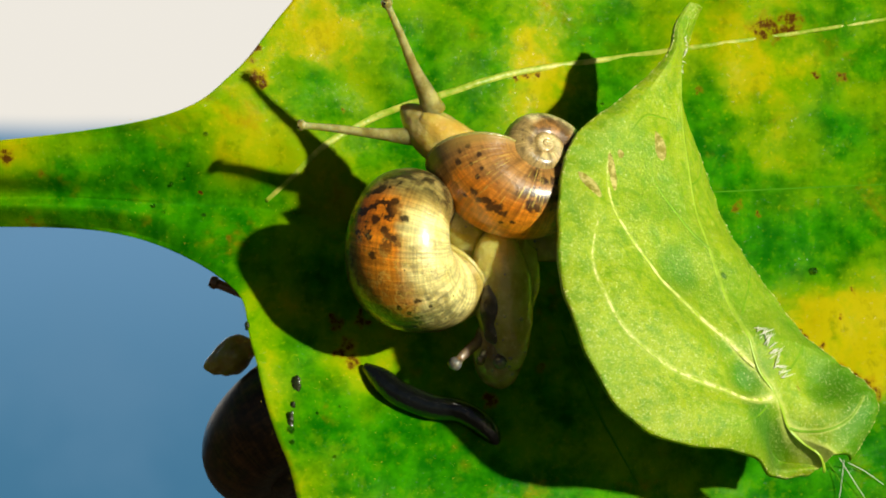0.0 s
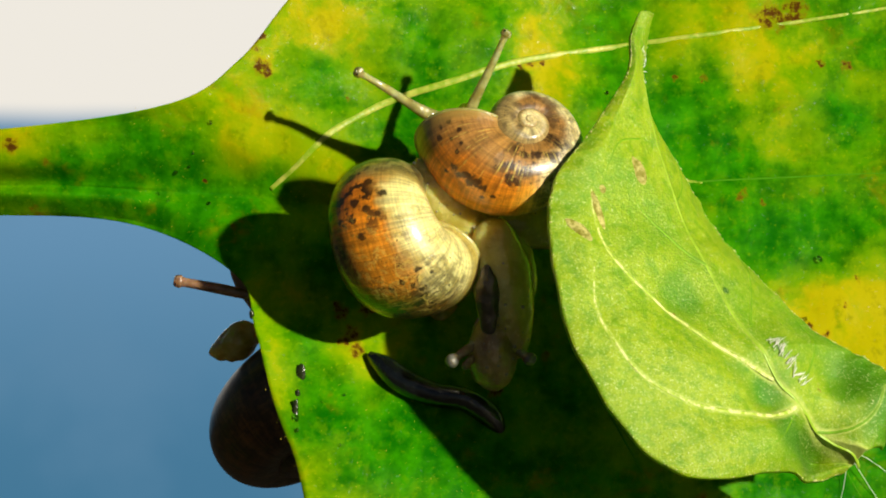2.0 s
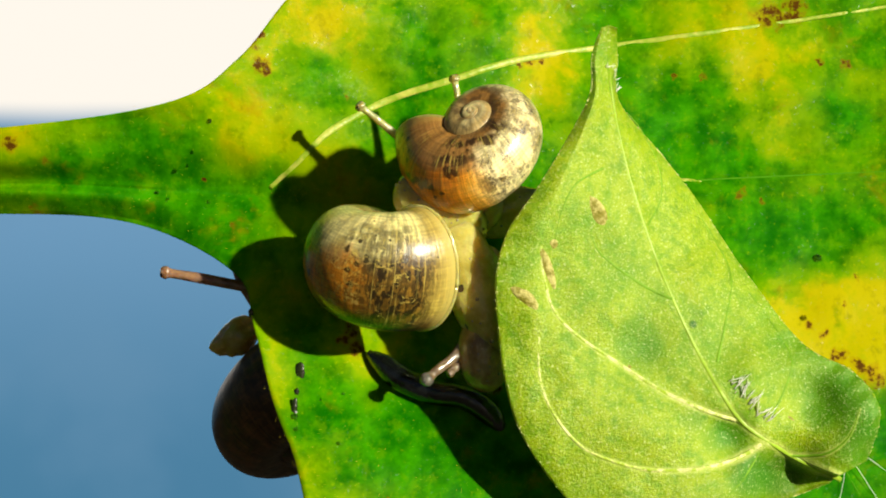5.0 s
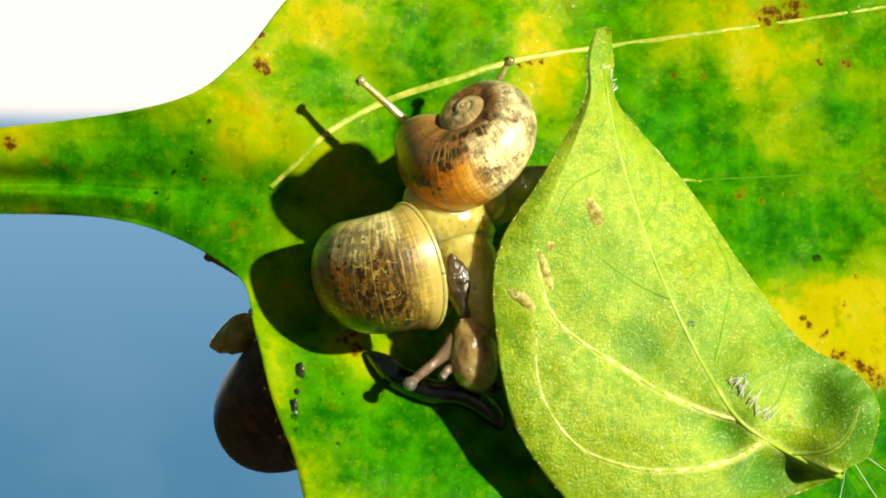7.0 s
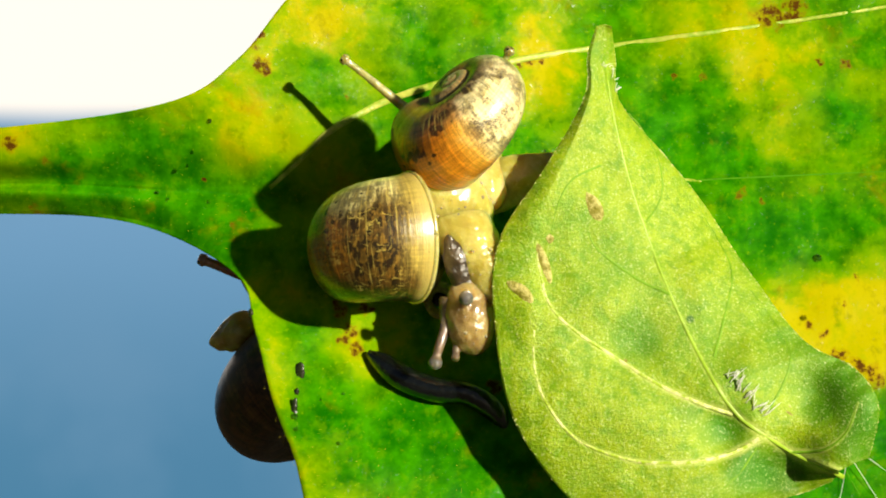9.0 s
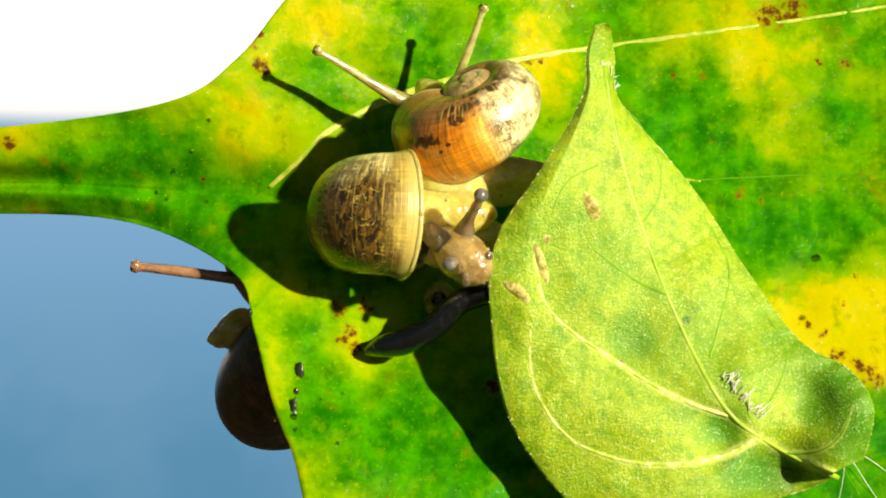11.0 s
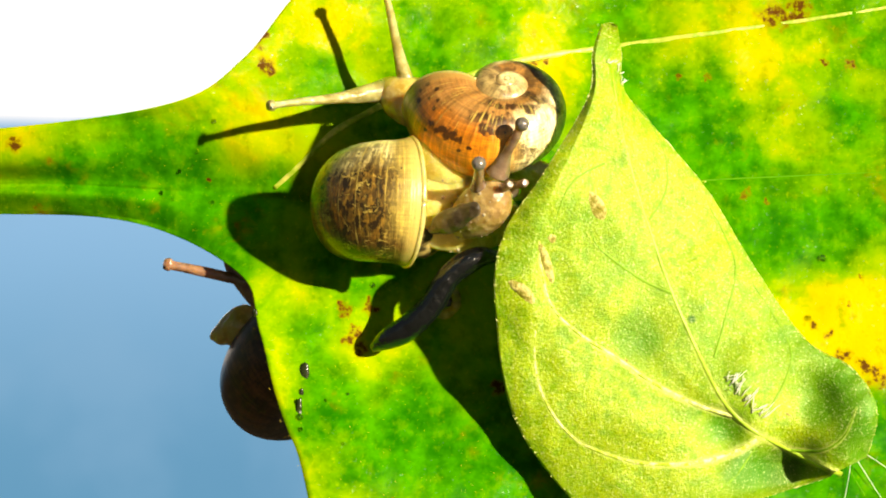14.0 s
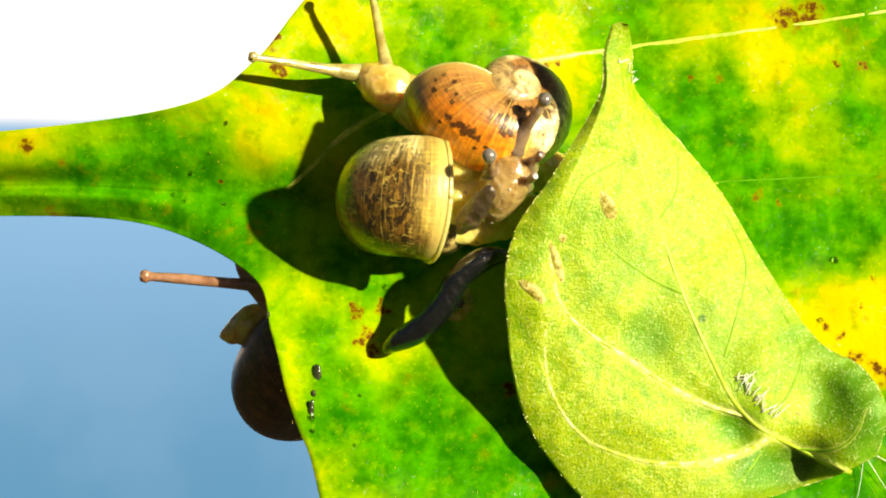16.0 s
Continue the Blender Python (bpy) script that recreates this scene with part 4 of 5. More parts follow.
BASE_A, BASE_B, BASE_C = (2.29, 5.53, 1), (-4.18, -0.95, 1), (-16.55, -12.83, 2)
UPPER, SHELL_UP = snail("upper_snail", BASE_A, (4.45, 2.7, 0.95, 1.0, 1.1), SHELL_A, "brown-shelled garden snail with long olive feelers")
LOWER, SHELL_LOW = snail("lower_snail", BASE_B, (4.47, 2.1, 1.0, 1.3, 1.0, True), SHELL_B, "golden mottled snail with greyish head, beside a brown-shelled one")
HIDDEN, SHELL_HID = snail("hidden_snail", BASE_C, (6.5, 2.5, 0.95, 1.0, 1.2), SHELL_C, "dark-shelled snail in shade behind the leaf's margin")

# the upper snail's flesh
A_HEAD = part("head", blob(2.0, 1.9, 3.4, 0.08, 1, shape=lambda z: 1 - 0.32 * z), AMBER, UPPER)
A_NECK = part("neck", blob(2.4, 2.2, 5.0, 0.06, 2, shape=lambda z: 1 - 0.25 * z), AMBER, UPPER)
A_MANTLE = part("mantle", blob(2.9, 2.4, 4.6, 0.06, 3), CREAM, UPPER, "cream wet flesh under the shell")
A_FOOT = part("foot", blob(2.2, 1.4, 6.0, 0.06, 4, shape=lambda z: 1 - 0.35 * z), CREAM, UPPER)
A_FEELER_1 = tentacle(UPPER, "feeler", 11.5, 0.6, 0.3, 0.52, OLIVE)
A_FEELER_2 = tentacle(UPPER, "feeler", 11.5, 0.6, 0.3, 0.52, OLIVE)
# the lower snail's flesh
B_NECK = part("neck", blob(2.6, 2.2, 6.2, 0.06, 5, shape=lambda z: 1 - 0.15 * z), CREAM, LOWER)
B_BACK = part("dark_back", blob(1.0, 0.55, 2.9, 0.25, 6), STRIPE, LOWER, "dark grey stripe along the neck")
B_HEAD = part("head", blob(2.15, 2.0, 3.4, 0.05, 7, shape=lambda z: 1 + 0.08 * z), GREY, LOWER)
B_SOLE = part("sole", blob(2.2, 1.4, 4.9, 0.18, 8), YOLKY, LOWER)
B_FEELER_1 = tentacle(LOWER, "feeler", 5.6, 0.62, 0.38, 0.6, FEELER, True, BULB)
B_FEELER_2 = tentacle(LOWER, "feeler", 5.6, 0.62, 0.38, 0.6, FEELER, True, BULB)
B_FEELER_3 = tentacle(LOWER, "lower_feeler", 2.8, 0.5, 0.32, 0.4, FEELER, False)
B_FEELER_4 = tentacle(LOWER, "lower_feeler", 2.8, 0.5, 0.32, 0.4, FEELER, False)
beads(A_MANTLE, 2.9, 2.45, 4.6, 90, 1)
beads(A_FOOT, 2.1, 1.4, 5.2, 30, 2)
beads(B_NECK, 2.4, 2.2, 6.0, 70, 3)
beads(B_HEAD, 2.15, 2.0, 3.3, 50, 4)
beads(B_SOLE, 2.2, 1.4, 4.9, 30, 5)
# the hidden snail's flesh
C_FOOT = part("foot", blob(1.6, 1.4, 2.5, 0.3, 9), YOLKY, HIDDEN)
C_NECK = part("neck", blob(1.5, 1.4, 4.0, 0.07, 10), PINK, HIDDEN)
C_FEELER = tentacle(HIDDEN, "feeler", 14.0, 0.62, 0.42, 0.62, PINK)


# ---- the black strand on the leaf ----
def strand():
    ob = thing("dropping", *(-6.33, -9.18, 4), "wet black glossy snail dropping lying on the leaf", "dropping")
    pts = [(-0.3, 0, 0), (1.2, 0.5, 0.4), (3.2, 1.1, 1.0), (5.6, 2.6, 1.6), (7.6, 4.6, 2.0), (10.2, 5.6, 2.0), (12.5, 5.2, 1.4)]
    part("strand", tube(pts, (0.35, 0.95, 1.15, 1.1, 1.05, 1.0, 0.3), 70, 16), BLACK, ob)
    return ob


STRAND = strand()


def slime_drop(u, v):
    ob = thing("slime_drop", u, v, height_on(LARGE_GRID, u, v), "wet yellowish slime ring drying on the leaf", "slime")
    part("ring", tube([(1.05 * math.cos(a), 1.25 * math.sin(a), 0.25 + 0.1 * math.sin(3 * a)) for a in (i * math.pi / 8 for i in range(17))], (0.42, 0.55, 0.4, 0.6, 0.42), 60, 12), YOLK, ob)
    part("middle", blob(0.8, 1.0, 0.3, 0.2, 4), CRUST, ob, "black wet middle")


slime_drop(*(-0.25, -4.60))


# ---- what moves ----
def aim(base, tip, root):
    """A pose at tip whose z axis points away from root, in the space of a thing at base; millimetres."""
    z = (Vector(tip) - Vector(root)).normalized()
    x = Vector((0, 0, 1)).cross(z)
    x = (x if x.length > 0.05 else Vector((1, 0, 0))).normalized()
    x = (x - z * x.dot(z)).normalized()
    y = z.cross(x)
    m = Matrix((x, y, z)).transposed().to_4x4()
    m.translation = (Vector(tip) - Vector(base)) / 1000
    return m


def aimed(base, rows):
    return [(t, aim(base, tip, root)) for t, tip, root in rows]


def shifted(base, rows):
    return [(t, mm(-base[0], -base[1], -base[2]) @ m) for t, m in rows]


def motions():
    walk(SHELL_UP, shifted(BASE_A, [
        (0, mm(7.74, 7.97, 7.5, 32.3, -16.2, 169.6)),
        (0.5, mm(7.90, 8.22, 7.5, 32.9, -13.6, 169.6)),
        (1, mm(7.48, 8.54, 7.5, 33.5, -11.4, 169.6)),
        (1.5, mm(7.47, 8.99, 7.5, 33.8, -10.1, 169.6)),
        (1.9, mm(7.47, 9.17, 7.5, 33.8, -10.1, 169.6)),
        (2, mm(6.42, 8.83, 7.5, 34.5, -7.4, 169.7)),
        (2.5, mm(5.95, 8.62, 7.5, 34.7, -4.7, 170.6)),
        (3, mm(5.61, 8.72, 7.5, 35.2, 1.2, 172.6)),
        (3.5, mm(5.17, 8.85, 7.5, 36.0, 7.9, 175.0)),
        (4, mm(4.37, 9.09, 8.5, 37.6, 17.0, 178.5)),
        (6.5, mm(3.77, 9.02, 8.5, 44.1, 29.8, -171.9)),
        (7, mm(3.67, 9.39, 8.5, 46.6, 30.1, -169.7)),
        (7.5, mm(3.62, 9.69, 8.5, 51.9, 30.4, -164.9)),
        (8, mm(3.22, 10.12, 8.5, 60.7, 30.1, -157.0)),
        (8.5, mm(3.32, 10.39, 8.5, 66.5, 29.3, -151.8)),
        (9, mm(3.05, 11.40, 8.5, 66.3, 28.8, -152.4)),
        (11.5, mm(4.40, 11.42, 5.2, 63.4, 14.8, -168.8)),
        (12, mm(5.04, 11.50, 5.2, 58.0, 13.6, -175.7)),
        (12.5, mm(5.50, 11.50, 5.2, 54.3, 12.3, 179.4)),
        (13, mm(5.18, 11.48, 5.2, 51.1, 11.0, 175.3)),
        (13.5, mm(5.22, 11.53, 5.2, 49.7, 10.3, 173.3)),
        (14, mm(4.92, 11.50, 5.2, 47.9, 4.8, 171.1)),
        (14.5, mm(4.78, 11.45, 5.2, 46.6, 0.2, 169.4)),
        (15, mm(4.76, 11.45, 5.2, 45.9, -2.6, 168.4)),
        (15.5, mm(4.25, 11.79, 5.2, 44.7, -8.3, 166.5)),
        (16, mm(4.18, 12.13, 5.2, 44.1, -11.1, 165.6)),
    ]))
    walk(SHELL_LOW, shifted(BASE_B, [
        (0, mm(-1.30, 1.97, 9.5, 117.9, 31.4, -83.4)),
        (0.5, mm(-1.02, 1.98, 9.5, 117.7, 30.8, -82.3)),
        (1, mm(-1.57, 1.99, 9.5, 116.1, 27.9, -78.7)),
        (1.5, mm(-1.95, 2.46, 9.5, 114.4, 25.8, -76.4)),
        (1.9, mm(-2.09, 2.64, 9.5, 114.4, 25.8, -76.4)),
        (2, mm(-3.32, 2.23, 9.5, 110.4, 19.2, -70.1)),
        (2.5, mm(-4.06, 2.06, 9.5, 111.2, 14.3, -65.1)),
        (3, mm(-4.51, 1.75, 9.5, 111.6, 8.8, -58.1)),
        (3.5, mm(-4.97, 1.55, 9.5, 111.2, 3.5, -51.4)),
        (4, mm(-5.33, 1.04, 9.5, 112.8, -7.5, -39.9)),
        (6.5, mm(-4.43, -0.74, 6.9, 120.4, -56.2, -16.2)),
        (7, mm(-4.43, -0.64, 6.9, 120.4, -56.2, -16.2)),
        (7.5, mm(-4.44, -0.43, 6.8, 108.9, -58.3, -7.6)),
        (8, mm(-4.59, -0.08, 6.7, 100.7, -59.1, -1.4)),
        (8.5, mm(-4.30, 0.19, 6.6, 88.0, -59.4, 8.5)),
        (9, mm(-4.66, 0.97, 6.5, 88.0, -60.3, 5.4)),
        (11.5, mm(-4.52, 3.59, 4, 92.8, -71.2, -5.6)),
        (12, mm(-4.74, 3.93, 4, 92.0, -71.1, -4.6)),
        (12.5, mm(-4.73, 4.10, 4, 91.6, -71.1, -4.1)),
        (13, mm(-4.83, 4.18, 4, 91.2, -71.1, -3.6)),
        (13.5, mm(-4.75, 4.32, 4, 90.9, -71.1, -3.2)),
        (14, mm(-4.66, 4.30, 4, 91.0, -71.0, -3.5)),
        (14.5, mm(-4.51, 4.30, 4, 91.1, -71.0, -3.9)),
        (15, mm(-4.28, 4.40, 4, 91.2, -70.8, -4.5)),
        (15.5, mm(-3.99, 4.54, 4, 91.5, -70.7, -5.8)),
        (16, mm(-3.49, 4.86, 4, 91.6, -70.6, -6.2)),
    ]))
    walk(SHELL_HID, [(t, aim(BASE_C, place, Vector(place) - Vector((0.35, -0.75, 0.35))) @ pose(0, 0, 0, 0, 0, -30)) for t, place in (
        (0, (-14.6, -15.6, -8)), (3.5, (-14.2, -14.4, -8)), (7, (-13.9, -13.6, -8)), (12.5, (-13.7, -10.9, -8)), (16, (-13.8, -10.5, -8)))])
    walk(A_HEAD, aimed(BASE_A, [
        (0, (-0.75, 11.29, 6), (2.54, 8.43, 7)), (0.7, (0.93, 10.61, 5), (2.88, 7.88, 6)), (1.5, (2.03, 10.49, 4), (2.98, 7.57, 6)), (2, (2.44, 10.04, 3), (3.15, 7.01, 5)), (4, (2.03, 8.23, 2), (2.49, 5.43, 5)), (7, (2.28, 8.72, 2), (2.98, 5.91, 5)),
        (9, (1.78, 9.71, 2), (2.74, 6.89, 5)), (11.5, (-1.13, 12.92, 0), (1.36, 9.91, 2.5)), (12.5, (-2.50, 12.92, 0), (0.24, 10.65, 2.5)), (14.5, (-4.45, 13.65, 0), (-0.93, 11.67, 2.5)), (16, (-6.85, 14.73, 0), (-2.62, 12.34, 2.5)),
    ]))
    walk(A_NECK, aimed(BASE_A, [
        (0, (1.82, 9.19, 6), (4.52, 6.55, 5)), (2, (2.43, 7.05, 4), (3.64, 4.57, 5)), (4, (2.76, 5.72, 3), (3.23, 2.98, 5)), (7, (3.26, 6.46, 3), (3.71, 3.47, 5)), (9, (3.01, 7.20, 3), (3.71, 4.45, 5)), (11.3, (0.62, 10.75, 0.5), (3.36, 8.98, 1)), (12.5, (-0.25, 11.75, 0.5), (3.22, 9.69, 2)), (16, (-3.89, 13.10, 0.5), (-0.15, 10.97, 3)),
    ]))
    walk(A_MANTLE, aimed(BASE_A, [
        (0, (1.57, 4.07, 7), (4.01, 1.17, 6)), (2, (0.22, 4.04, 7), (3.14, 0.66, 6)), (4, (-0.44, 3.44, 7), (3.21, 1.02, 6)), (7, (0.53, 2.71, 7), (3.21, 0.54, 6)), (9, (0.53, 4.41, 7), (3.21, 1.99, 6)), (11.5, (0.61, 5.41, 4.5), (2.83, 2.98, 3)), (13.5, (0.39, 6.41, 5.5), (2.11, 3.51, 4)), (16, (0.44, 6.32, 5.5), (2.31, 3.66, 4)),
    ]))
    walk(A_FOOT, aimed(BASE_A, [
        (0, (9.70, 2.16, 4), (4.05, 3.14, 4)), (4, (5.94, 2.75, 4), (0.79, 3.00, 4)), (7, (6.43, 4.96, 4), (1.77, 3.49, 4)), (9, (5.94, 5.94, 4), (1.77, 4.47, 4)), (12.5, (6.02, 6.05, -1), (1.75, 6.53, 0)), (16, (6.12, 7.25, -1), (1.85, 7.23, 0)),
    ]))
    walk(A_FEELER_1, aimed(BASE_A, [
        (0, (-11.92, 11.75, 6.5), (-1.82, 10.80, 6)), (0.5, (-11.54, 16.24, 8), (-2.16, 11.34, 6)), (1, (-10.41, 17.92, 9), (-1.61, 11.75, 6)), (1.5, (-8.67, 18.79, 9), (-0.67, 11.95, 6)), (2, (-7.34, 15.28, 7), (-1.26, 11.91, 3)), (2.5, (-3.57, 12.02, 5), (-0.59, 11.15, 3)), (3, (-3.13, 12.00, 5), (-0.39, 11.12, 3)), (3.5, (-4.65, 14.89, 6), (-1.50, 11.64, 3)),
        (4, (-6.33, 12.42, 4), (-3.21, 9.77, 3)), (6.5, (-7.50, 13.37, 3), (-2.63, 9.83, 1.5)), (7, (-7.25, 14.75, 3), (-2.19, 10.38, 1.5)), (8.5, (-8.78, 15.88, 3), (-1.99, 10.88, 1.5)), (9, (-8.63, 16.57, 3), (-1.94, 11.47, 1.5)),
        (11.5, (-11.67, 17.34, 3), (-2.14, 12.78, -1)), (12, (-12.35, 16.65, 3.5), (-2.06, 12.99, -1)), (12.5, (-13.52, 15.16, 4.5), (-3.51, 13.58, -1)), (13.5, (-14.63, 12.85, 5.5), (-4.62, 13.83, -1)), (14.5, (-15.91, 12.26, 6), (-5.48, 14.37, -1)), (15.5, (-17.12, 16.32, 4.5), (-7.81, 15.27, -1)), (16, (-18.06, 16.90, 3.5), (-7.93, 15.69, -1)),
    ]))
    walk(A_FEELER_2, aimed(BASE_A, [
        (0, (-4.40, 21.61, 13), (-0.12, 12.36, 6)), (0.5, (-2.73, 21.86, 11), (0.27, 12.65, 6)), (1, (0.34, 22.05, 8), (1.07, 13.01, 6)), (1.5, (4.07, 20.71, 5), (1.77, 13.41, 6)), (2, (5.43, 18.88, 4), (3.33, 14.28, 3)), (2.5, (7.02, 17.53, 4), (4.09, 13.91, 3)), (3, (8.19, 14.77, 3), (5.38, 11.67, 3)),
        (4, (0.59, 13.82, 2), (1.78, 9.91, 3)), (6.5, (4.39, 17.07, 3), (3.28, 13.96, 1.5)), (7, (5.82, 16.47, 3), (4.27, 13.71, 1.5)), (9, (5.82, 17.31, 3), (4.27, 14.45, 1.5)), (11.5, (2.58, 21.78, 0), (0.48, 13.93, 0)), (12, (1.21, 21.97, -1), (-0.05, 14.27, 0)), (12.5, (-0.85, 22.18, 0), (-1.00, 14.03, 0)),
        (13.5, (-4.21, 22.97, 2), (-3.00, 15.17, 0)), (14.5, (-6.76, 23.97, 3), (-4.45, 15.55, 0)), (15.5, (-7.47, 24.02, 3), (-6.13, 16.46, 0)), (16, (-8.04, 24.14, 3), (-6.40, 16.48, 0)),
    ]))
    walk(B_NECK, aimed(BASE_B, [
        (0, (5.42, -3.18, 8), (4.55, 3.08, 8)), (2, (5.04, -3.21, 8), (3.83, 2.58, 8)), (4, (3.17, -3.31, 9), (1.49, 1.98, 8)), (7, (2.46, -2.37, 7.5), (0.78, 2.48, 6.5)), (9, (2.22, 0.53, 7.5), (0.29, 3.93, 6.5)), (11.5, (-1.82, 3.19, 6), (-4.50, 2.70, 6)), (13.5, (-1.80, 3.97, 6), (-4.72, 2.99, 6)), (16, (-0.88, 4.60, 6), (-3.55, 3.62, 6)),
    ]))
    walk(B_BACK, aimed(BASE_B, [
        (0, (4.4, -4.0, 9.5), (4.2, -1.0, 9.8)), (2, (3.65, -4.2, 9.9), (3.4, -1.2, 10.2)), (4, (2.65, -4.3, 10.3), (2.3, -1.4, 10.4)), (7, (1.5, -3.3, 9.3), (0.5, -0.6, 9.5)), (9, (1.2, -1.7, 9.3), (0.3, 0.8, 9.5)),
        (11.5, (-0.1, 1.0, 9.5), (-2.0, 1.6, 8.0)), (13.5, (0.4, 2.3, 9.7), (-1.6, 1.5, 8.0)), (16, (1.4, 3.4, 9.6), (0.0, 1.3, 7.8)),
    ]))
    walk(B_HEAD, aimed(BASE_B, [
        (0, (4.96, -7.55, 7), (4.70, -2.70, 8)), (2, (4.17, -8.60, 8), (4.22, -3.69, 8)), (3.5, (3.48, -8.83, 9), (3.09, -3.79, 9)), (4, (3.74, -8.83, 9), (2.97, -3.79, 9)), (6.5, (2.60, -8.85, 8.5), (2.12, -3.80, 8.5)), (8.5, (2.69, -8.22, 8.5), (1.97, -3.32, 8.5)), (9, (2.21, -5.72, 8.5), (1.49, -0.91, 8.5)),
        (11.5, (1.46, -0.32, 9), (-1.04, 0.99, 6.5)), (12, (1.29, 0.26, 9), (-1.21, 0.99, 6.5)), (12.5, (1.54, 1.36, 9), (-0.92, 1.48, 6.5)), (13.5, (2.35, 2.86, 9), (-0.29, 1.04, 6.5)), (14.5, (3.07, 3.65, 9), (0.10, 1.51, 6.5)), (16, (3.65, 5.26, 9), (1.36, 1.68, 6.5)),
    ]))
    walk(B_SOLE, aimed(BASE_B, [
        (0, (6.14, -2.72, 6.5), (6.92, 1.65, 6.5)), (2, (5.56, -3.71, 6.5), (6.14, 0.66, 6.5)), (4, (4.63, -4.77, 8), (4.63, 0.05, 8)), (7, (3.59, -4.81, 6.5), (3.20, 0.05, 6.5)), (9, (2.96, -1.41, 6.5), (2.62, 2.96, 6.5)), (11.5, (1.58, 0.62, 5), (-1.10, 0.02, 5.5)), (12.5, (1.61, 1.39, 5), (-1.22, 0.81, 5.5)), (14.5, (2.39, 2.20, 5), (-0.44, 1.51, 5.5)), (16, (2.68, 2.91, 5), (-0.15, 2.07, 5.5)),
    ]))
    walk(B_FEELER_1, aimed(BASE_B, [
        (0, (1.31, -8.60, 10), (3.49, -6.46, 8)), (2, (0.69, -9.34, 10), (3.59, -7.25, 8)), (3.5, (-0.74, -11.13, 10), (2.37, -8.20, 9)), (4, (-0.52, -11.31, 11), (2.45, -8.25, 9)), (6.5, (-2.97, -10.43, 9.5), (0.67, -8.13, 8.5)), (7, (-2.82, -11.44, 9.5), (0.77, -8.22, 8.5)), (8.5, (0.05, -12.11, 9.5), (1.35, -8.22, 8.5)), (9, (-0.67, -9.67, 9.5), (0.38, -5.48, 8.5)),
        (11.5, (0.73, 0.16, 14.5), (1.13, 0.16, 9.3)), (12, (-0.37, 1.66, 14.5), (0.19, 1.56, 9.3)), (12.5, (2.01, 2.96, 15), (2.06, 2.66, 9.3)), (13.5, (3.13, 5.43, 15), (3.02, 4.28, 9.3)), (14.5, (1.78, 8.20, 14), (2.54, 5.32, 9.3)), (15.5, (1.42, 8.52, 14), (2.46, 5.94, 9.3)), (16, (2.47, 7.86, 15), (2.83, 6.44, 9.3)),
    ]))
    walk(B_FEELER_2, aimed(BASE_B, [
        (0, (5.16, -8.54, 9), (5.04, -6.56, 8)), (2, (7.32, -9.24, 9), (5.04, -7.54, 8)), (3.5, (7.38, -10.27, 10), (4.53, -8.35, 9)), (4, (4.58, -9.50, 10), (4.15, -8.15, 8)), (6.5, (4.04, -9.57, 8.5), (3.20, -8.20, 6.5)), (8.5, (3.70, -6.83, 11.5), (3.43, -7.44, 7.5)), (9, (1.93, -4.11, 12.5), (1.98, -4.78, 7.5)),
        (11.5, (3.37, 5.91, 13), (1.61, 2.04, 9.3)), (12, (2.21, 7.18, 13), (0.96, 2.51, 9.3)), (12.5, (3.67, 8.22, 13), (1.87, 3.95, 9.3)), (13.5, (5.46, 9.87, 13), (3.84, 6.01, 9.3)), (14.5, (6.64, 10.97, 13), (3.98, 6.37, 9.3)), (15.5, (6.62, 12.19, 13), (3.91, 7.43, 9.3)), (16, (7.15, 12.64, 13), (4.26, 7.98, 9.3)),
    ]))
    walk(B_FEELER_3, aimed(BASE_B, [
        (0, (3.48, -8.44, 9), (4.22, -7.04, 8)), (2, (1.84, -9.77, 10), (2.87, -8.60, 8)), (4, (1.34, -10.46, 10), (2.59, -9.31, 9)), (6.5, (-0.29, -10.58, 9.5), (0.87, -9.47, 8.5)), (8.5, (1.24, -11.73, 9.5), (1.63, -10.05, 8.5)), (9, (1.05, -9.24, 9.5), (1.25, -7.65, 8.5)),
        (11.5, (2.62, -1.77, 12.4), (2.28, -0.69, 9.3)), (12.5, (4.11, 1.35, 12.4), (3.11, 1.47, 9.3)), (13.5, (4.87, 4.56, 12.4), (3.88, 3.91, 9.3)), (16, (6.24, 6.26, 12.4), (5.36, 5.49, 9.3)),
    ]))
    walk(B_FEELER_4, aimed(BASE_B, [
        (0, (5.21, -8.04, 7), (4.99, -6.86, 6)), (2, (5.52, -10.19, 8), (4.82, -8.93, 7)), (4, (4.87, -10.80, 8), (4.24, -9.59, 8)), (6.5, (3.67, -10.97, 7.5), (3.11, -9.90, 6.5)), (9, (3.19, -7.68, 7.5), (2.82, -6.50, 6.5)),
        (11.5, (4.24, 0.97, 11.4), (3.25, 0.51, 8.3)), (12.5, (4.69, 3.25, 11.4), (3.61, 2.68, 8.3)), (13.5, (5.60, 4.96, 11.4), (4.48, 4.50, 8.3)), (14.5, (6.92, 6.12, 11.4), (5.59, 5.59, 8.3)), (16, (6.80, 8.05, 12.4), (5.39, 6.72, 8.3)),
    ]))
    walk(C_FOOT, aimed(BASE_C, [
        (0, (-18.69, -8.49, -5), (-16.85, -7.06, -5)), (7, (-18.51, -7.72, -5), (-16.67, -6.29, -5)), (16, (-19.07, -6.72, -5), (-17.23, -5.29, -5)),
    ]))
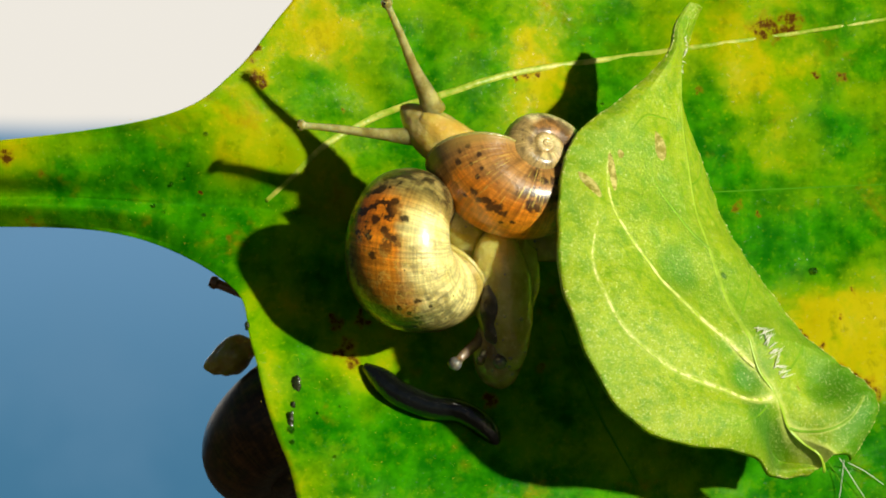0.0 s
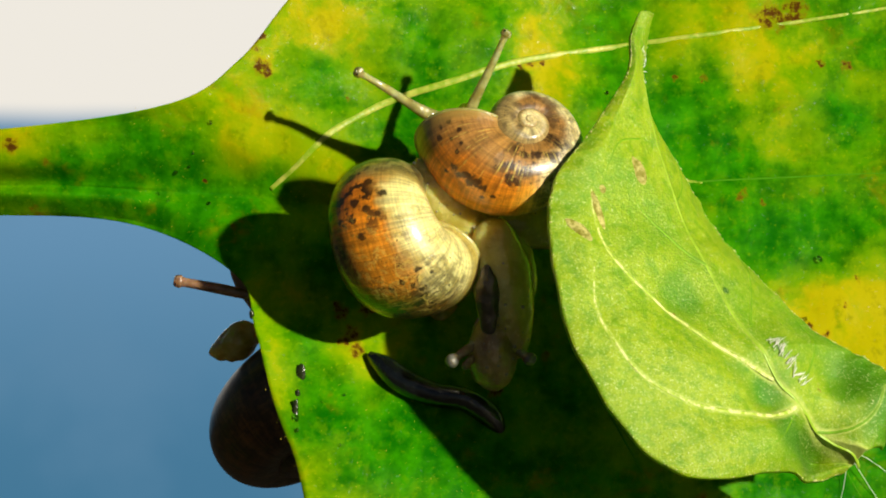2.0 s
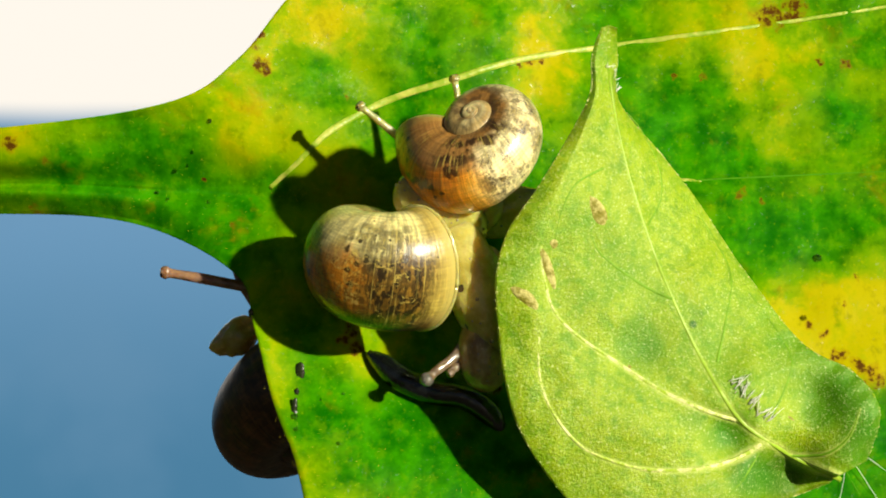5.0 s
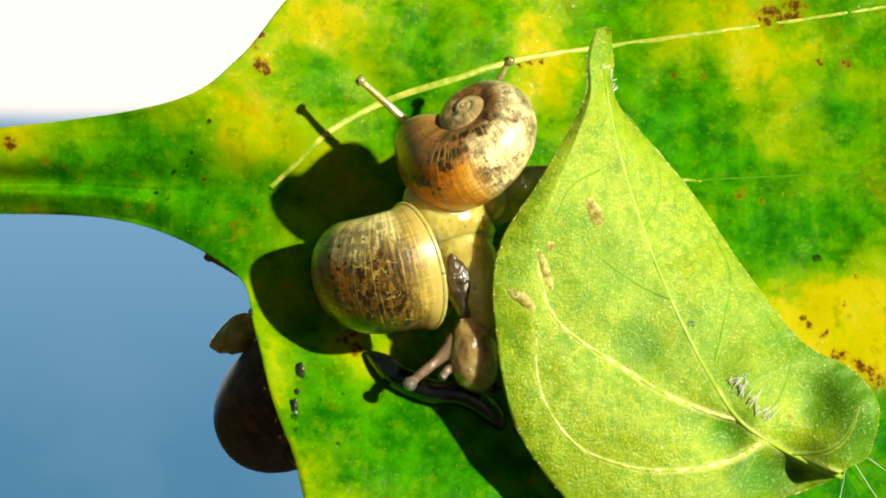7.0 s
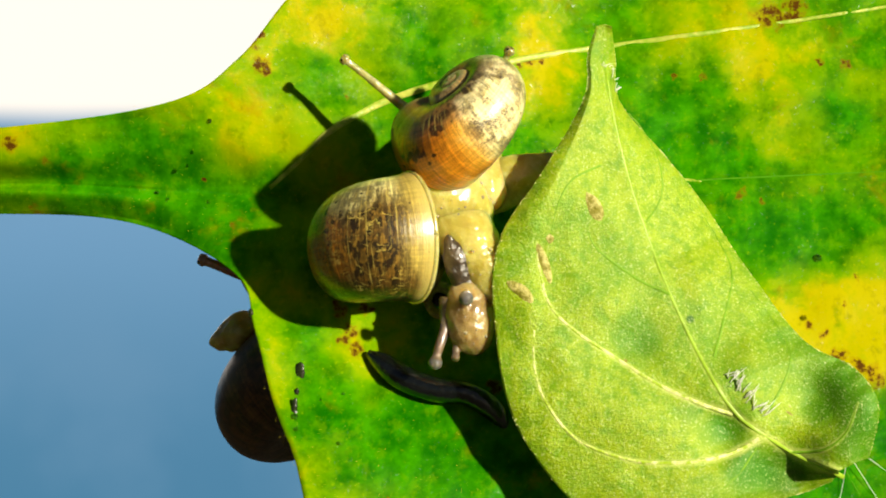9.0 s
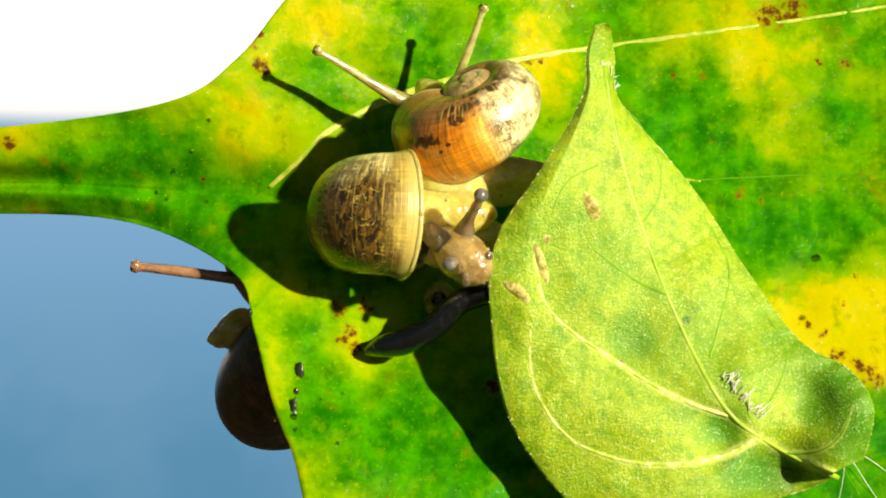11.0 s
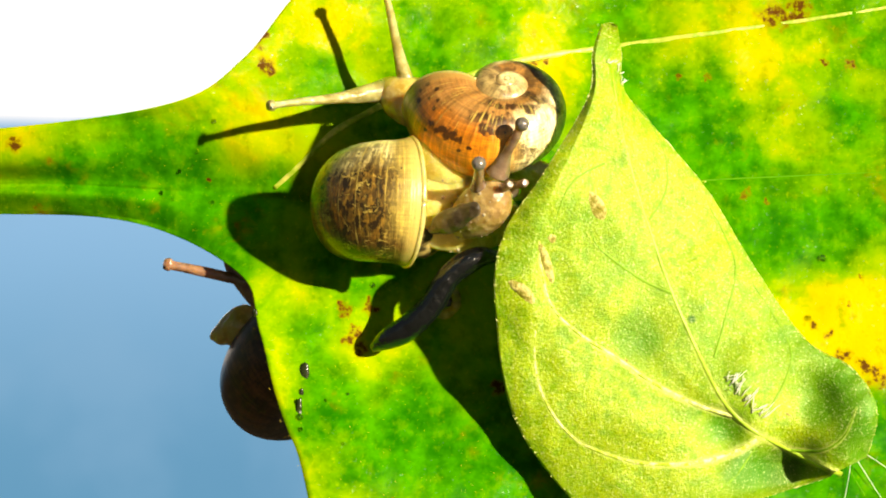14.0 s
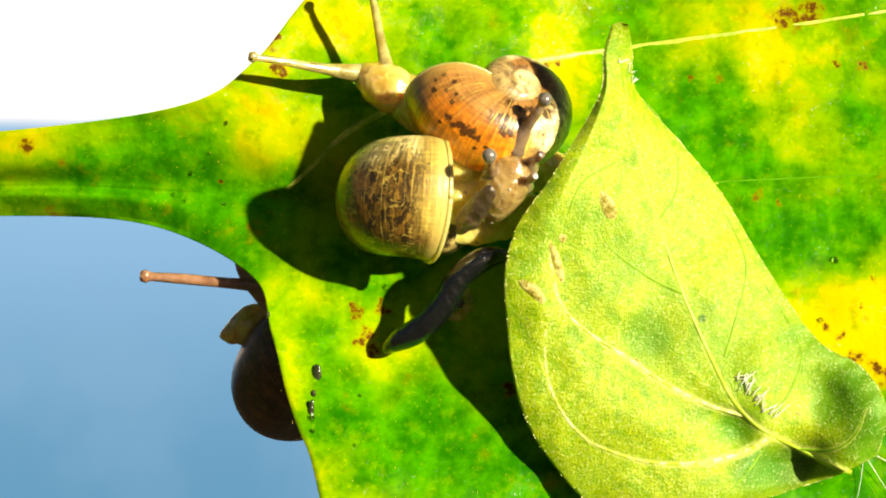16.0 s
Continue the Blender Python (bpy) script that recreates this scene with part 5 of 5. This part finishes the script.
    walk(C_NECK, aimed(BASE_C, [
        (0, (-16.1, -3.0, -2), (-14.8, -6.3, -2)), (3.5, (-17.3, -3.0, -2), (-15.4, -6.3, -2)), (7, (-16.1, -2.6, -2), (-14.9, -6.2, -2)), (11.5, (-17.6, -2.2, -2), (-15.7, -5.6, -2)), (16, (-17.9, -2.4, -2), (-15.9, -5.8, -2)),
    ]))
    walk(C_FEELER, aimed(BASE_C, [
        (0, (-20.06, -1.81, -1), (-17.45, -2.81, -1)), (1, (-21.75, -2.24, -1), (-17.23, -3.39, -1)), (1.5, (-22.74, -2.43, -1), (-17.51, -3.63, -1)), (2.5, (-24.46, -3.16, -1), (-17.43, -4.02, -1)), (3.5, (-25.69, -3.87, -1), (-17.35, -4.27, -1)), (4, (-25.61, -2.86, -1), (-17.78, -3.72, -1)), (5.2, (-24.31, -1.96, -1), (-17.78, -3.21, -1)), (6.5, (-20.99, -0.55, -1), (-17.28, -2.46, -1)), (8, (-20.69, -0.55, -1), (-17.28, -2.46, -1)), (9, (-21.40, -0.95, -1), (-17.28, -2.56, -1)),
        (11.5, (-27.85, -1.58, -1), (-18.21, -2.49, -1)), (12, (-27.62, -1.38, -1), (-18.38, -2.49, -1)), (12.5, (-28.08, -1.98, -1), (-18.08, -2.59, -1)), (13, (-27.57, -0.85, -1), (-18.28, -2.36, -1)), (13.6, (-25.72, -1.13, -1), (-18.23, -2.69, -1)), (14.5, (-24.56, -1.71, -1), (-17.78, -2.96, -1)), (15.3, (-25.76, -2.42, -1), (-17.98, -2.92, -1)), (16, (-28.03, -2.24, -1), (-18.73, -2.89, -1)),
    ]))
    walk(STRAND, [
        (0, G @ mm(*(-6.33, -9.28, 4), 0, 0, -55)), (9.0, G @ mm(*(-6.33, -9.28, 4), 0, 0, -52)), (11.3, G @ mm(*(-6.30, -8.79, 5.2), 0, 0, 4)), (12.5, G @ mm(*(-6.20, -8.49, 5.4), 0, 0, 12)), (16, G @ mm(*(-6.20, -8.49, 5.4), 0, 0, 14)),
    ])
    walk(SMALL, [(t, G @ mm(SL.x + x, SL.y + y, SL.z + z, rx, ry, rz)) for t, x, y, z, rx, ry, rz in (
        (0, 3.77, 4.95, -3.5, -33.3, 16.1, -22.7), (0.5, 3.74, 4.92, -3.5, -33.2, 15.3, -23.3), (1, 3.51, 4.85, -3.5, -32.3, 13.5, -23.4), (1.5, 3.52, 4.89, -3.3, -31.8, 11.3, -23.8), (1.9, 3.35, 4.87, -3.3, -31.8, 11.3, -23.8),
        (2, 3.17, 3.02, -1.0, -29.1, 19.4, -11.1), (2.5, 2.90, 2.70, -1.0, -26.7, 20.0, -9.5), (3, 2.58, 2.39, -1.0, -24.5, 18.5, -8.5), (3.5, 2.10, 1.92, -1.0, -21.4, 17.1, -7.0), (3.7, 1.7, 1.55, -0.9, -18.3, 15.2, -5.8),
        (3.8, 0.30, 0, 0.45, -2, 3.3, -1), (4, 0.25, -0.01, 0.5, -1.8, 3.1, -0.9), (6.5, 0.08, 0, 0.1, 0, 1, -0.2), (7.5, 0.03, 0, 0, 0, 0, 0), (8.5, 0, 0.06, 0, 0, 0, 0),
        (9, -0.03, 0.45, -0.5, -5.0, -3.9, -0.6), (11.5, -0.29, 0.28, -0.5, 0, -4.8, -1.2), (12.5, -0.27, 0.23, -0.6, 4, -5.2, -1.5), (14, -0.29, 0.30, -0.6, 4.6, -5.4, -1.6), (15.5, -0.32, 0.38, -0.6, 5.5, -5.5, -1.9), (16, -0.42, 0.45, -0.6, 6.5, -5.2, -1.8))])


motions()
